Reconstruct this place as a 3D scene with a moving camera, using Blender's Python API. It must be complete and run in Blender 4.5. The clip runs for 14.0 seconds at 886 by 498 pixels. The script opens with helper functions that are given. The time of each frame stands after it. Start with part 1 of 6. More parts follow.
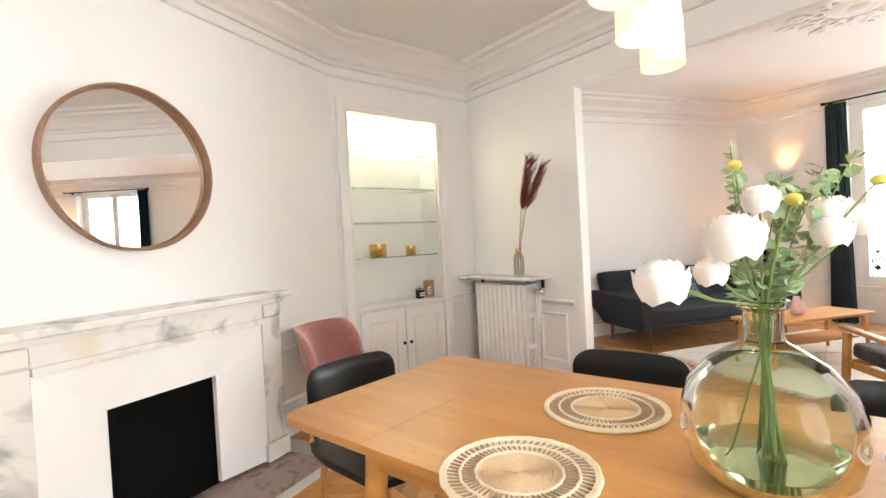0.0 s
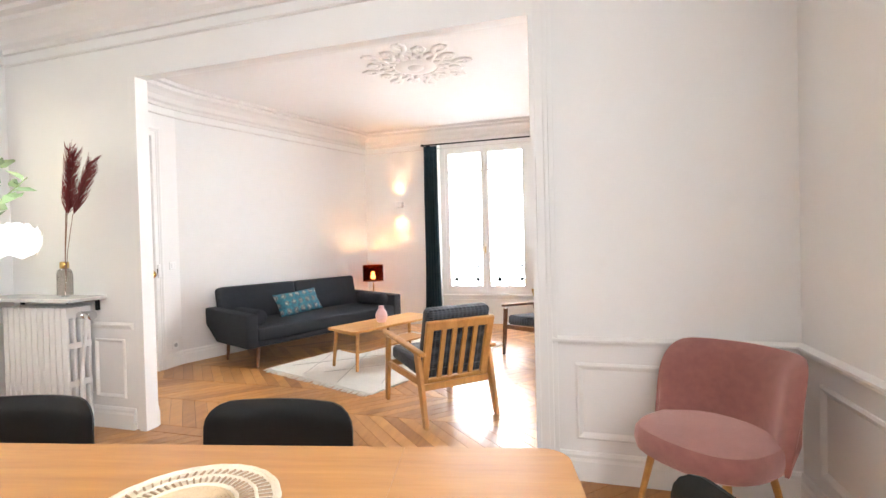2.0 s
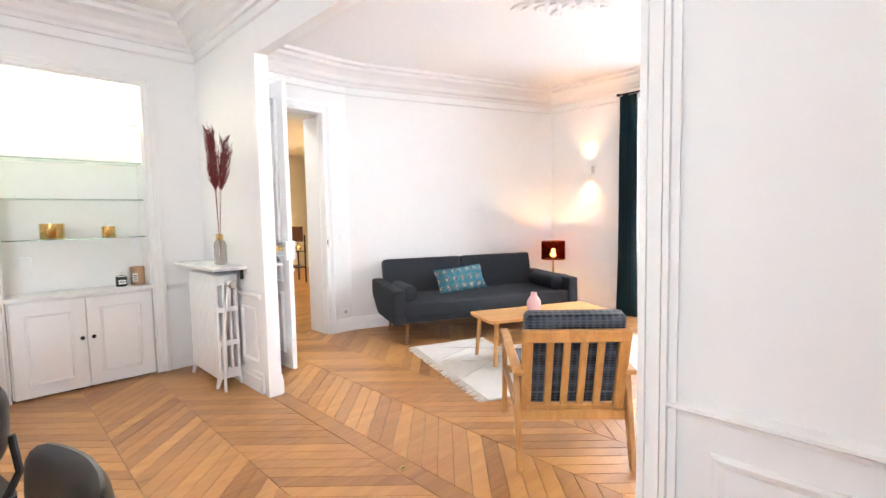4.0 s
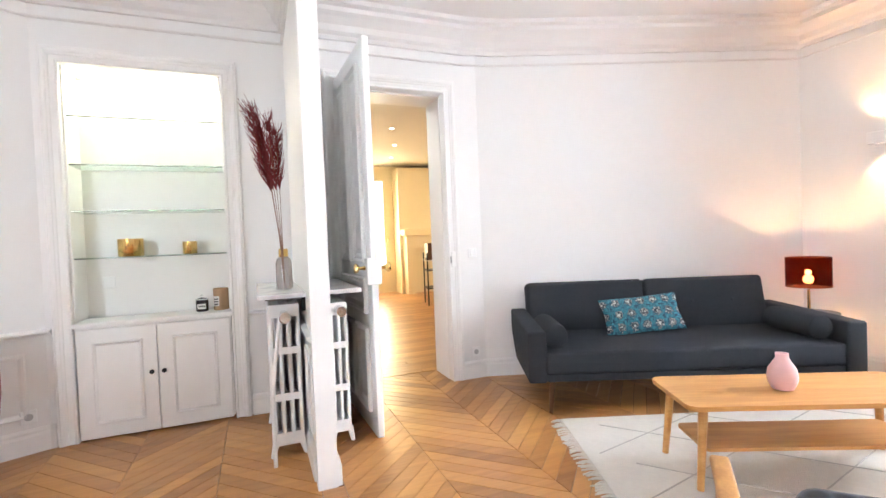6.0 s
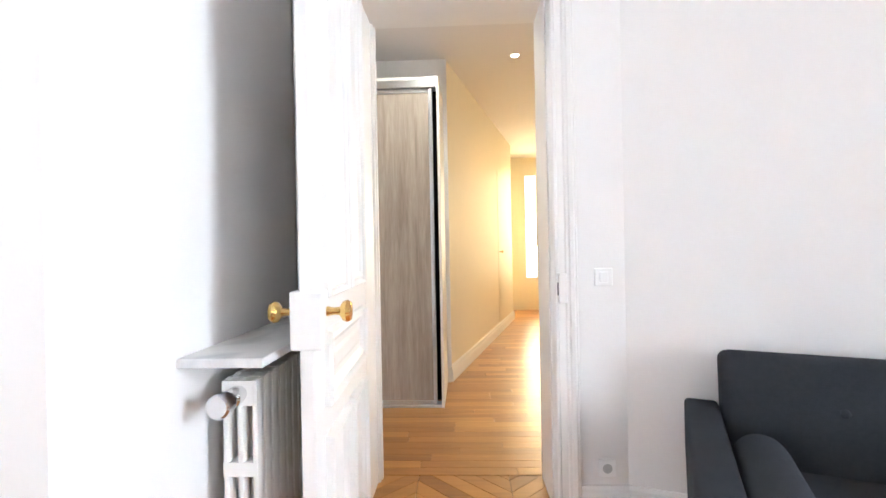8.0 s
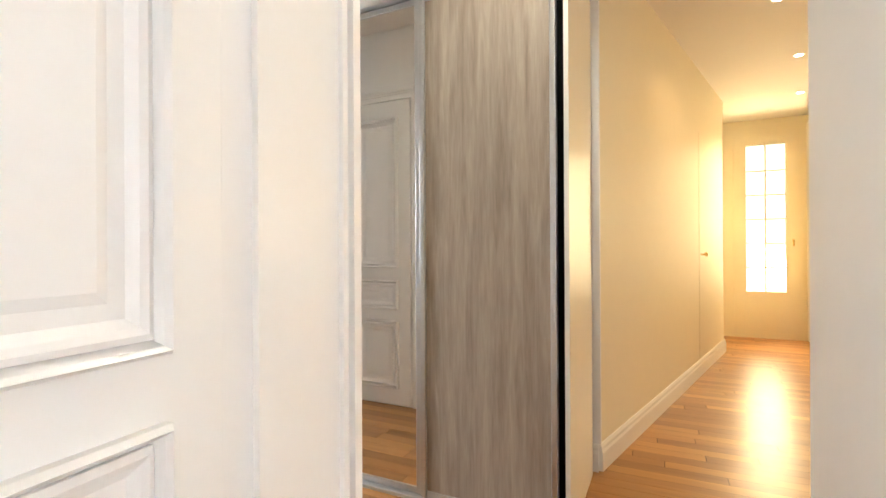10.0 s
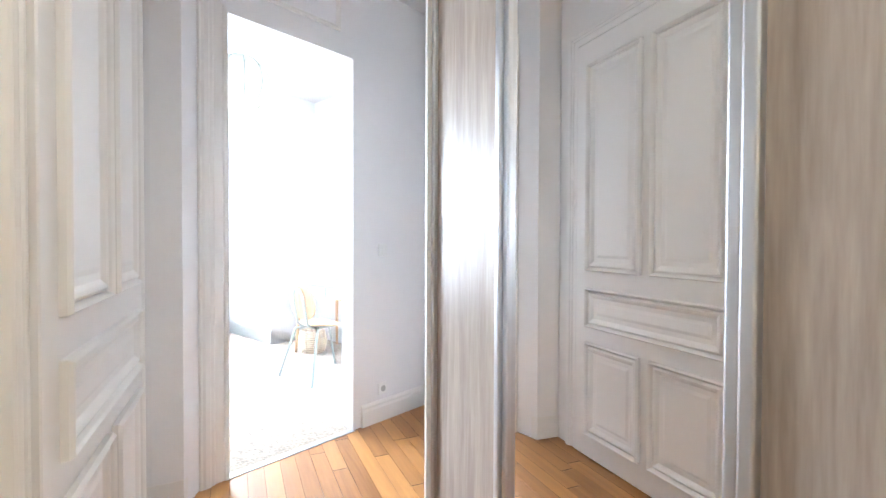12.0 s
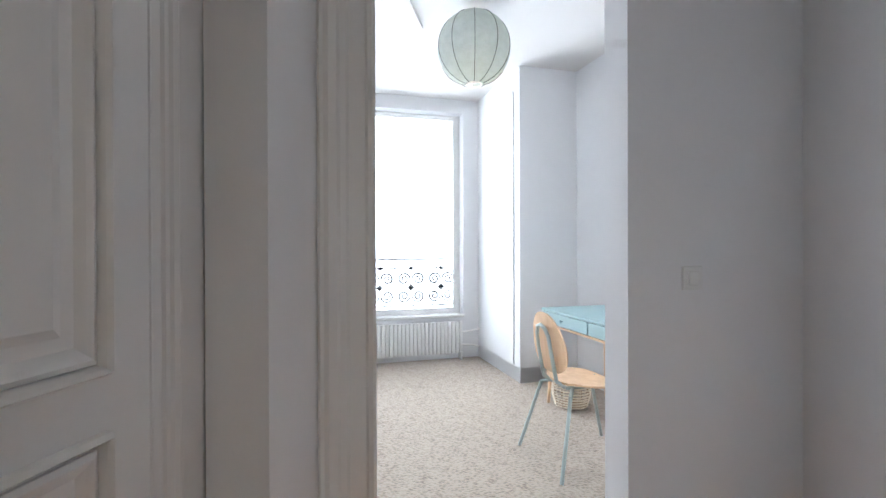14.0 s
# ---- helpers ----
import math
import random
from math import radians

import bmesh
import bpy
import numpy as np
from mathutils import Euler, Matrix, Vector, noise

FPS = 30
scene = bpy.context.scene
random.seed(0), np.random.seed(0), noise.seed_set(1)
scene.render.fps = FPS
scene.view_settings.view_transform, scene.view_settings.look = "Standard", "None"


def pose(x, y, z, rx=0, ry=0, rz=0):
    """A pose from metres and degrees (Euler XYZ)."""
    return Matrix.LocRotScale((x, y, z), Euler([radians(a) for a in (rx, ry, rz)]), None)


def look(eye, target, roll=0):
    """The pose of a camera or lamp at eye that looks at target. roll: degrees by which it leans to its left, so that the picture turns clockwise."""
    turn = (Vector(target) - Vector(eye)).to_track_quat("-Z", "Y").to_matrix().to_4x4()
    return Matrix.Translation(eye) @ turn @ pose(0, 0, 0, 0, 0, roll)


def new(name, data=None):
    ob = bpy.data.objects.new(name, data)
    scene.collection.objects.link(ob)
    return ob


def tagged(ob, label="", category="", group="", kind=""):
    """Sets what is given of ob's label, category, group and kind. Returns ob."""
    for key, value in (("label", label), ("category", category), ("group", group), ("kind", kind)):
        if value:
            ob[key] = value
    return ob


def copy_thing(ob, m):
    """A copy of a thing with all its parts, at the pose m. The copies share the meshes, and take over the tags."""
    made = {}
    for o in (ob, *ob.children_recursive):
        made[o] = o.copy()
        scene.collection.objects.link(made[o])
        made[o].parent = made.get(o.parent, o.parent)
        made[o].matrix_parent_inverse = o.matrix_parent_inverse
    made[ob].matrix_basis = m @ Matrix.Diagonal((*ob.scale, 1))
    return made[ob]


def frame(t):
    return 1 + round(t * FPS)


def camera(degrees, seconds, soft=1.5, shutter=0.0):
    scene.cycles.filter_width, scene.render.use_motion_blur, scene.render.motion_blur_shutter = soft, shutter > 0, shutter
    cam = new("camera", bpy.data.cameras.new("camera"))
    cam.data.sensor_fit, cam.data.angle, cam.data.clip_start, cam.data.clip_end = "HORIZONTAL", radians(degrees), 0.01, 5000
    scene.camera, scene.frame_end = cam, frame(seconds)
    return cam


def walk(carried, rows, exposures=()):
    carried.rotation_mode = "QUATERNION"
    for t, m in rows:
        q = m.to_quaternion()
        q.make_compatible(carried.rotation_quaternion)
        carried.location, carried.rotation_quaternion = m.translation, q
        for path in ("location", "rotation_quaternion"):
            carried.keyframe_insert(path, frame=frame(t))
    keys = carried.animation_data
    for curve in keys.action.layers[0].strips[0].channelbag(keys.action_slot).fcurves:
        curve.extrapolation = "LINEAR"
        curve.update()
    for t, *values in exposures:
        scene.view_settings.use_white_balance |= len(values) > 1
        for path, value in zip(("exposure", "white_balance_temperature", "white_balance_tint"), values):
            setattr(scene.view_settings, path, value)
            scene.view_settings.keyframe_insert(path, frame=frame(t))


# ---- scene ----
cam = camera(87.3, 14.0)
PATH = [
    (0, (0.626, -0.085, 1.252), (1.872, 1.479, 1.224), -3.2),
    (0.5, (0.748, -0.215, 1.25), (2.312, 1.033, 1.22), -2.9),
    (1, (0.855, -0.388, 1.261), (2.609, 0.574, 1.23), -1.8),
    (1.5, (1.018, -0.548, 1.252), (2.895, 0.143, 1.222), -1.3),
    (2, (1.279, -0.762, 1.232), (3.2, -0.207, 1.203), -1.5),
    (2.2, (1.336, -0.816, 1.274), (3.263, -0.281, 1.225), -1.6),
    (2.5, (1.511, -0.951, 1.243), (3.418, -0.348, 1.2), -1.5),
    (3, (1.733, -1.121, 1.274), (3.546, -0.282, 1.19), -1.0),
    (3.5, (2.022, -1.172, 1.282), (3.655, -0.024, 1.158), -0.9),
    (4, (2.343, -1.109, 1.268), (3.747, 0.308, 1.128), -1.1),
    (6.5, (3.816, 0.111, 1.18), (4.38, 2.03, 1.169), -2.1),
    (7, (4.135, 0.459, 1.19), (4.482, 2.429, 1.195), -1.6),
    (7.2, (4.241, 0.612, 1.195), (4.507, 2.594, 1.192), -1.4),
    (9.3, (4.769, 2.333, 1.199), (4.157, 4.237, 1.204), -0.4),
    (9.5, (4.77, 2.477, 1.201), (4.089, 4.358, 1.203), -0.2),
    (10, (4.754, 2.818, 1.2), (3.907, 4.63, 1.202), -0.3),
    (10.2, (4.709, 2.978, 1.206), (3.806, 4.763, 1.199), -0.1),
    (10.5, (4.635, 3.213, 1.199), (3.632, 4.943, 1.203), -0.4),
    (11, (4.555, 3.505, 1.2), (3.255, 5.025, 1.201), -0.3),
    (11.5, (4.364, 3.908, 1.21), (2.766, 5.111, 1.197), -0.8),
    (12, (4.17, 4.093, 1.226), (2.342, 4.902, 1.191), 0.2),
    (12.5, (3.92, 4.244, 1.215), (1.959, 4.632, 1.178), 0.5),
    (13, (3.594, 4.367, 1.211), (1.596, 4.44, 1.189), -0.3),
    (13.5, (3.193, 4.424, 1.259), (1.199, 4.27, 1.234), -0.7),
    (14, (2.766, 4.424, 1.27), (0.792, 4.108, 1.262), -0.2),
]
walk(cam, [(t, look(e, g, r)) for t, e, g, r in PATH], [(0, 0.05, 6750, 10), (1, 0.2, 6450, 10), (2, 0.3, 6250, 10), (3, 0.38, 6100, 10), (4, 0.48, 5950, 10), (6.5, 0.35, 5900, 10), (7.2, 0.35, 5700, 10), (9.5, 0.03, 6350, 10), (10.5, 0.12, 6450, 10), (11, 0.35, 6100, 10), (11.5, 0.65, 5650, 10), (12, 0.4, 5600, 10), (12.5, 0.0, 5650, 10), (13, -0.38, 5650, 10), (13.5, -0.8, 5700, 10), (14, -1.15, 5800, 10)])

# ---- light ----
world = bpy.data.worlds.new("sky")
scene.world = world
world.use_nodes = True
wn = world.node_tree.nodes
sky = wn.new("ShaderNodeTexSky")
sky.sky_type, sky.sun_disc = "NISHITA", False
sky.sun_elevation, sky.sun_rotation = radians(57), radians(-9)
world.node_tree.links.new(sky.outputs["Color"], wn["Background"].inputs["Color"])
wn["Background"].inputs["Strength"].default_value = 0.15


def lamp(name, kind, m, power, color=(1, 1, 1), size=0.05, size_y=None):
    data = bpy.data.lights.new(name, kind)
    data.energy, data.color = power, color
    if kind == "AREA":
        data.size = size
        if size_y:
            data.shape, data.size_y = "RECTANGLE", size_y
    elif kind == "SUN":
        data.angle = size
    else:
        data.shadow_soft_size = size
    ob = new(name, data)
    ob.matrix_world = m
    return ob


lamp("sun", "SUN", look((3.6, 16, 12), (4.8, 8.3, 0)), 3.0, (1.0, 0.93, 0.82), radians(0.5))
DAY = (0.96, 0.98, 1.0)
# daylight in the window openings
lamp("sky_window_a", "AREA", look((8.50, 0.54, 1.65), (5, 0.54, 1.60)), 325, DAY, 1.5, 2.5)
lamp("sky_window_b", "AREA", look((8.50, -2.77, 1.65), (5, -2.77, 1.60)), 310, DAY, 1.5, 2.5)
lamp("sky_window_c", "AREA", look((1.0, -1.80, 1.5), (1.2, 2, 1.2)), 85, DAY, 1.2, 2.0)
lamp("sky_window_d", "AREA", look((-2.66, 2.96, 1.70), (0.1, 4.25, 1.60)), 640, (0.95, 0.98, 1.0), 1.7, 2.5)
lamp("sky_door", "AREA", look((6.03, 10.12, 1.6), (5.2, 6, 0.8)), 45, (1.0, 0.76, 0.40), 0.42, 1.9)


# ---- materials ----
def material(name, color, rough=0.5, metal=0.0, vary=0.06, scale=6.0, bump=0.0, bump_scale=60.0, spec=0.5, random_piece=0.0, stretch=None,
             island=0.0, coat=0.0):
    """A painted, stained or moulded surface: two scales of colour variation and fine relief."""
    m = bpy.data.materials.new(name)
    m.use_nodes = True
    n, l = m.node_tree.nodes, m.node_tree.links
    b = n["Principled BSDF"]
    b.inputs["Roughness"].default_value, b.inputs["Metallic"].default_value = rough, metal
    b.inputs["Specular IOR Level"].default_value = spec
    b.inputs["Coat Weight"].default_value = coat
    co = n.new("ShaderNodeTexCoord").outputs["Object"]
    if stretch:
        mp = n.new("ShaderNodeMapping")
        mp.inputs["Scale"].default_value = stretch
        l.new(co, mp.inputs["Vector"])
        co = mp.outputs["Vector"]
    n1, n2 = n.new("ShaderNodeTexNoise"), n.new("ShaderNodeTexNoise")
    n1.inputs["Scale"].default_value, n1.inputs["Detail"].default_value = scale, 4
    n2.inputs["Scale"].default_value, n2.inputs["Detail"].default_value = scale * 7, 5
    l.new(co, n1.inputs["Vector"]), l.new(co, n2.inputs["Vector"])
    add = n.new("ShaderNodeMath")
    add.operation = "ADD"
    l.new(n1.outputs["Fac"], add.inputs[0]), l.new(n2.outputs["Fac"], add.inputs[1])
    val = add.outputs[0]
    span = vary
    if random_piece or island:
        src = n.new("ShaderNodeObjectInfo").outputs["Random"] if random_piece else n.new("ShaderNodeNewGeometry").outputs["Random Per Island"]
        k = n.new("ShaderNodeMath")
        k.operation = "MULTIPLY_ADD"
        k.inputs[1].default_value = (random_piece or island) / max(vary, 0.01)
        l.new(src, k.inputs[0]), l.new(val, k.inputs[2])
        val = k.outputs[0]
        span = vary
        mid = 1.0 + 0.5 * (random_piece or island) / max(vary, 0.01)
    else:
        mid = 1.0
    mr = n.new("ShaderNodeMapRange")
    mr.clamp = False
    mr.inputs["From Min"].default_value, mr.inputs["From Max"].default_value = mid - 1, mid + 1
    mr.inputs["To Min"].default_value, mr.inputs["To Max"].default_value = 1 - 2 * span, 1 + 2 * span
    l.new(val, mr.inputs["Value"])
    mix = n.new("ShaderNodeMix")
    mix.data_type, mix.blend_type = "RGBA", "MULTIPLY"
    mix.inputs["Factor"].default_value = 1
    mix.inputs["A"].default_value = (*color, 1)
    l.new(mr.outputs["Result"], mix.inputs["B"])
    l.new(mix.outputs["Result"], b.inputs["Base Color"])
    if bump:
        n3, bp = n.new("ShaderNodeTexNoise"), n.new("ShaderNodeBump")
        n3.inputs["Scale"].default_value, n3.inputs["Detail"].default_value = bump_scale, 3
        l.new(co, n3.inputs["Vector"])
        bp.inputs["Strength"].default_value, bp.inputs["Distance"].default_value = bump, 0.01
        l.new(n3.outputs["Fac"], bp.inputs["Height"]), l.new(bp.outputs["Normal"], b.inputs["Normal"])
    return m


def wood(name, light, dark, rough=0.35, axis="X", grain=1.0, random_piece=0.0, island=0.0, coat=0.0):
    """Wood with stretched grain along one axis and a tone of its own for each piece."""
    m = bpy.data.materials.new(name)
    m.use_nodes = True
    n, l = m.node_tree.nodes, m.node_tree.links
    b = n["Principled BSDF"]
    b.inputs["Roughness"].default_value, b.inputs["Coat Weight"].default_value = rough, coat
    b.inputs["Coat Roughness"].default_value = 0.22
    co, mp = n.new("ShaderNodeTexCoord"), n.new("ShaderNodeMapping")
    s = [14 * grain, 14 * grain, 14 * grain]
    s["XYZ".index(axis)] = 1.1 * grain
    mp.inputs["Scale"].default_value = s
    l.new(co.outputs["Object"], mp.inputs["Vector"])
    src = None
    if random_piece or island:
        src = n.new("ShaderNodeObjectInfo").outputs["Random"] if random_piece else n.new("ShaderNodeNewGeometry").outputs["Random Per Island"]
        off = n.new("ShaderNodeVectorMath")
        off.operation = "SCALE"
        off.inputs[0].default_value = (37, 19, 23)
        l.new(src, off.inputs["Scale"])
        l.new(off.outputs["Vector"], mp.inputs["Location"])
    n1, n2 = n.new("ShaderNodeTexNoise"), n.new("ShaderNodeTexNoise")
    n1.inputs["Scale"].default_value, n1.inputs["Detail"].default_value, n1.inputs["Distortion"].default_value = 1.3, 4, 0.7
    n2.inputs["Scale"].default_value, n2.inputs["Detail"].default_value = 7.0, 6
    l.new(mp.outputs["Vector"], n1.inputs["Vector"]), l.new(mp.outputs["Vector"], n2.inputs["Vector"])
    mixv = n.new("ShaderNodeMath")
    mixv.operation = "MULTIPLY_ADD"
    mixv.inputs[1].default_value = 0.45
    l.new(n2.outputs["Fac"], mixv.inputs[0]), l.new(n1.outputs["Fac"], mixv.inputs[2])
    val = mixv.outputs[0]
    if src:
        k = n.new("ShaderNodeMath")
        k.operation = "MULTIPLY_ADD"
        k.inputs[1].default_value = random_piece or island
        l.new(src, k.inputs[0]), l.new(val, k.inputs[2])
        val = k.outputs[0]
    r = n.new("ShaderNodeValToRGB")
    r.color_ramp.elements[0].position, r.color_ramp.elements[0].color = 0.45, (*dark, 1)
    r.color_ramp.elements[1].position, r.color_ramp.elements[1].color = 1.0 + (random_piece or island), (*light, 1)
    mr = n.new("ShaderNodeMapRange")
    mr.inputs["From Min"].default_value, mr.inputs["From Max"].default_value = 0.45, 1.0 + (random_piece or island)
    l.new(val, mr.inputs["Value"])
    r.color_ramp.elements[0].position, r.color_ramp.elements[1].position = 0, 1
    l.new(mr.outputs["Result"], r.inputs["Fac"]), l.new(r.outputs["Color"], b.inputs["Base Color"])
    bp = n.new("ShaderNodeBump")
    bp.inputs["Strength"].default_value, bp.inputs["Distance"].default_value = 0.12, 0.004
    l.new(n2.outputs["Fac"], bp.inputs["Height"]), l.new(bp.outputs["Normal"], b.inputs["Normal"])
    return m


def glass(name, tint=(1, 1, 1), rough=0.0):
    m = bpy.data.materials.new(name)
    m.use_nodes = True
    b = m.node_tree.nodes["Principled BSDF"]
    b.inputs["Base Color"].default_value = (*tint, 1)
    b.inputs["Roughness"].default_value, b.inputs["Transmission Weight"].default_value, b.inputs["IOR"].default_value = rough, 1, 1.45
    return m


def glow(name, color, strength):
    m = bpy.data.materials.new(name)
    m.use_nodes = True
    b = m.node_tree.nodes["Principled BSDF"]
    b.inputs["Base Color"].default_value = (*color, 1)
    b.inputs["Emission Color"].default_value, b.inputs["Emission Strength"].default_value = (*color, 1), strength
    return m


def weave(name, a, b_col, scale, rough=0.9, bump=0.6, mixat=0.5, dirn=(1, 1, 1), regular=1.0, mottle=1.0):
    """Woven cloth: crossing waves of two tones with relief."""
    m = bpy.data.materials.new(name)
    m.use_nodes = True
    n, l = m.node_tree.nodes, m.node_tree.links
    b = n["Principled BSDF"]
    b.inputs["Roughness"].default_value = rough
    b.inputs["Specular IOR Level"].default_value = 0.2
    b.inputs["Sheen Weight"].default_value = 0.25
    co, mp = n.new("ShaderNodeTexCoord"), n.new("ShaderNodeMapping")
    mp.inputs["Scale"].default_value = dirn
    l.new(co.outputs["Object"], mp.inputs["Vector"])
    v, ns = n.new("ShaderNodeTexVoronoi"), n.new("ShaderNodeTexNoise")
    v.inputs["Scale"].default_value, ns.inputs["Scale"].default_value = scale, scale * 0.2
    v.inputs["Randomness"].default_value = regular
    l.new(mp.outputs["Vector"], v.inputs["Vector"]), l.new(co.outputs["Object"], ns.inputs["Vector"])
    add = n.new("ShaderNodeMath")
    add.operation = "MULTIPLY_ADD"
    add.inputs[1].default_value = mottle
    l.new(ns.outputs["Fac"], add.inputs[0]), l.new(v.outputs["Distance"], add.inputs[2])
    r = n.new("ShaderNodeValToRGB")
    r.color_ramp.elements[0].position, r.color_ramp.elements[1].position = mixat, mixat + 0.5
    r.color_ramp.elements[0].color, r.color_ramp.elements[1].color = (*a, 1), (*b_col, 1)
    l.new(add.outputs[0], r.inputs["Fac"]), l.new(r.outputs["Color"], b.inputs["Base Color"])
    bp = n.new("ShaderNodeBump")
    bp.inputs["Strength"].default_value, bp.inputs["Distance"].default_value = bump, 0.004
    l.new(v.outputs["Distance"], bp.inputs["Height"]), l.new(bp.outputs["Normal"], b.inputs["Normal"])
    return m


def marble(name, base, vein, rough=0.3, scale=2.5, warm=None):
    m = bpy.data.materials.new(name)
    m.use_nodes = True
    n, l = m.node_tree.nodes, m.node_tree.links
    b = n["Principled BSDF"]
    b.inputs["Roughness"].default_value = rough
    co = n.new("ShaderNodeTexCoord").outputs["Object"]
    n1, n2 = n.new("ShaderNodeTexNoise"), n.new("ShaderNodeTexNoise")
    n1.inputs["Scale"].default_value, n1.inputs["Detail"].default_value, n1.inputs["Distortion"].default_value = scale, 8, 1.6
    n2.inputs["Scale"].default_value, n2.inputs["Detail"].default_value = scale * 1.3, 5
    l.new(co, n1.inputs["Vector"]), l.new(co, n2.inputs["Vector"])
    r = n.new("ShaderNodeValToRGB")
    e = r.color_ramp.elements
    e[0].position, e[0].color, e[1].position, e[1].color = 0.36, (*vein, 1), 0.5, (*base, 1)
    l.new(n1.outputs["Fac"], r.inputs["Fac"])
    mix = n.new("ShaderNodeMix")
    mix.data_type = "RGBA"
    mix.inputs["B"].default_value = (*(warm or base), 1)
    r2 = n.new("ShaderNodeValToRGB")
    r2.color_ramp.elements[0].position, r2.color_ramp.elements[1].position = 0.55, 0.72
    l.new(n2.outputs["Fac"], r2.inputs["Fac"]), l.new(r2.outputs["Color"], mix.inputs["Factor"])
    l.new(r.outputs["Color"], mix.inputs["A"]), l.new(mix.outputs["Result"], b.inputs["Base Color"])
    return m


PAINT = material("wall_paint", (0.82, 0.81, 0.795), 0.55, vary=0.012, scale=1.3, bump=0.04, bump_scale=90)
CEIL = material("ceiling_paint", (0.77, 0.745, 0.725), 0.7, vary=0.012, scale=1.1, bump=0.03, bump_scale=70)
TRIM = material("gloss_white_paint", (0.83, 0.82, 0.80), 0.32, vary=0.012, scale=3, bump=0.03, bump_scale=40)
COOLWALL = material("cool_wall_paint", (0.85, 0.85, 0.86), 0.6, vary=0.012, scale=1.5, bump=0.04, bump_scale=90)
CREAM = material("corridor_paint", (0.84, 0.77, 0.60), 0.5, vary=0.015, scale=1.5, bump=0.04, bump_scale=90)
OAK = wood("honey_oak_parquet", (0.60, 0.30, 0.092), (0.23, 0.090, 0.026), 0.32, "X", 1.0, random_piece=0.85, coat=0.06)
OAKFAR = wood("honey_oak_parquet_rest", (0.60, 0.30, 0.092), (0.23, 0.090, 0.026), 0.32, "X", 0.6, island=0.85, coat=0.06)
GROUT = material("parquet_joint", (0.10, 0.045, 0.02), 0.7, vary=0.1)
TABLEWOOD = wood("oak_veneer", (0.55, 0.272, 0.075), (0.40, 0.178, 0.042), 0.34, "Y", 0.8, coat=0.1)
LIGHTOAK = wood("light_oak", (0.60, 0.32, 0.10), (0.42, 0.19, 0.05), 0.4, "X", 1.2)
CHAIROAK = wood("armchair_oak", (0.56, 0.29, 0.09), (0.36, 0.165, 0.045), 0.38, "Z", 1.2)
WALNUT = wood("walnut", (0.20, 0.085, 0.035), (0.10, 0.04, 0.018), 0.4, "Z", 1.2)
PALE = wood("pale_beech", (0.78, 0.55, 0.35), (0.62, 0.40, 0.23), 0.45, "Z", 1.0)
WARDWOOD = wood("grey_oak_laminate", (0.46, 0.395, 0.33), (0.275, 0.225, 0.185), 0.30, "Z", 1.3)
WARDWOOD.node_tree.nodes["Principled BSDF"].inputs["Specular IOR Level"].default_value = 0.14
LEATHER = material("black_leatherette", (0.005, 0.0055, 0.0065), 0.33, vary=0.1, scale=8, bump=0.06, bump_scale=220, spec=0.3)
FELT = material("charcoal_wool", (0.031, 0.034, 0.041), 0.95, vary=0.16, scale=9, bump=0.5, bump_scale=420, spec=0.15)
KNIT = weave("navy_melange_wool", (0.006, 0.009, 0.016), (0.075, 0.085, 0.105), 42, 0.95, 1.0, 0.55, (0.75, 1, 1.6), 0.12, 0.6)
PINK = material("dusty_pink_velvet", (0.29, 0.115, 0.10), 0.8, vary=0.26, scale=4.5, bump=0.25, bump_scale=260, spec=0.25)
PINK.node_tree.nodes["Principled BSDF"].inputs["Sheen Weight"].default_value = 1.0
PINK.node_tree.nodes["Principled BSDF"].inputs["Sheen Tint"].default_value = (1, 0.7, 0.65, 1)
TEAL = material("petrol_velvet", (0.006, 0.045, 0.070), 0.8, vary=0.2, scale=5, bump=0.2, bump_scale=150, spec=0.2)
TEAL.node_tree.nodes["Principled BSDF"].inputs["Sheen Weight"].default_value = 0.35
WOOL = material("cream_wool_rug", (0.78, 0.75, 0.69), 0.95, vary=0.06, scale=6, bump=0.9, bump_scale=190, spec=0.1)
SISAL = weave("sisal", (0.15, 0.115, 0.085), (0.37, 0.305, 0.24), 80, 0.9, 1.0, 0.40, (1, 0.5, 1), 0.85, 0.7)
YELLOW = material("mustard_cotton", (0.62, 0.36, 0.07), 0.9, vary=0.1, scale=9, bump=0.3, bump_scale=200)
MARBLE = marble("grey_white_marble", (0.74, 0.72, 0.69), (0.36, 0.37, 0.38), 0.25, 3.2, (0.70, 0.62, 0.50))
HEARTH = marble("brown_red_marble", (0.30, 0.21, 0.18), (0.12, 0.08, 0.07), 0.3, 9)
GREYSTONE = marble("grey_stone", (0.52, 0.53, 0.52), (0.40, 0.41, 0.41), 0.35, 4)
WHITEMARBLE = marble("white_marble", (0.78, 0.78, 0.76), (0.62, 0.63, 0.63), 0.22, 3)
# plain matt black, for the firebox plate and the wardrobe's interior shade
BLACK = material("matt_black", (0.004, 0.004, 0.004), 0.9, vary=0.1, spec=0.03)
BLACKMETAL = material("black_metal", (0.02, 0.02, 0.02), 0.4, metal=0.6, vary=0.05)
IRON = material("cast_iron_rail", (0.02, 0.02, 0.022), 0.7, metal=0.0, vary=0.1)
BRASS = material("brushed_brass", (0.66, 0.45, 0.16), 0.18, metal=1.0, vary=0.08, scale=10, stretch=(1, 1, 8))
ALU = material("brushed_aluminium", (0.62, 0.64, 0.67), 0.32, metal=1.0, vary=0.05, stretch=(1, 1, 0.1))
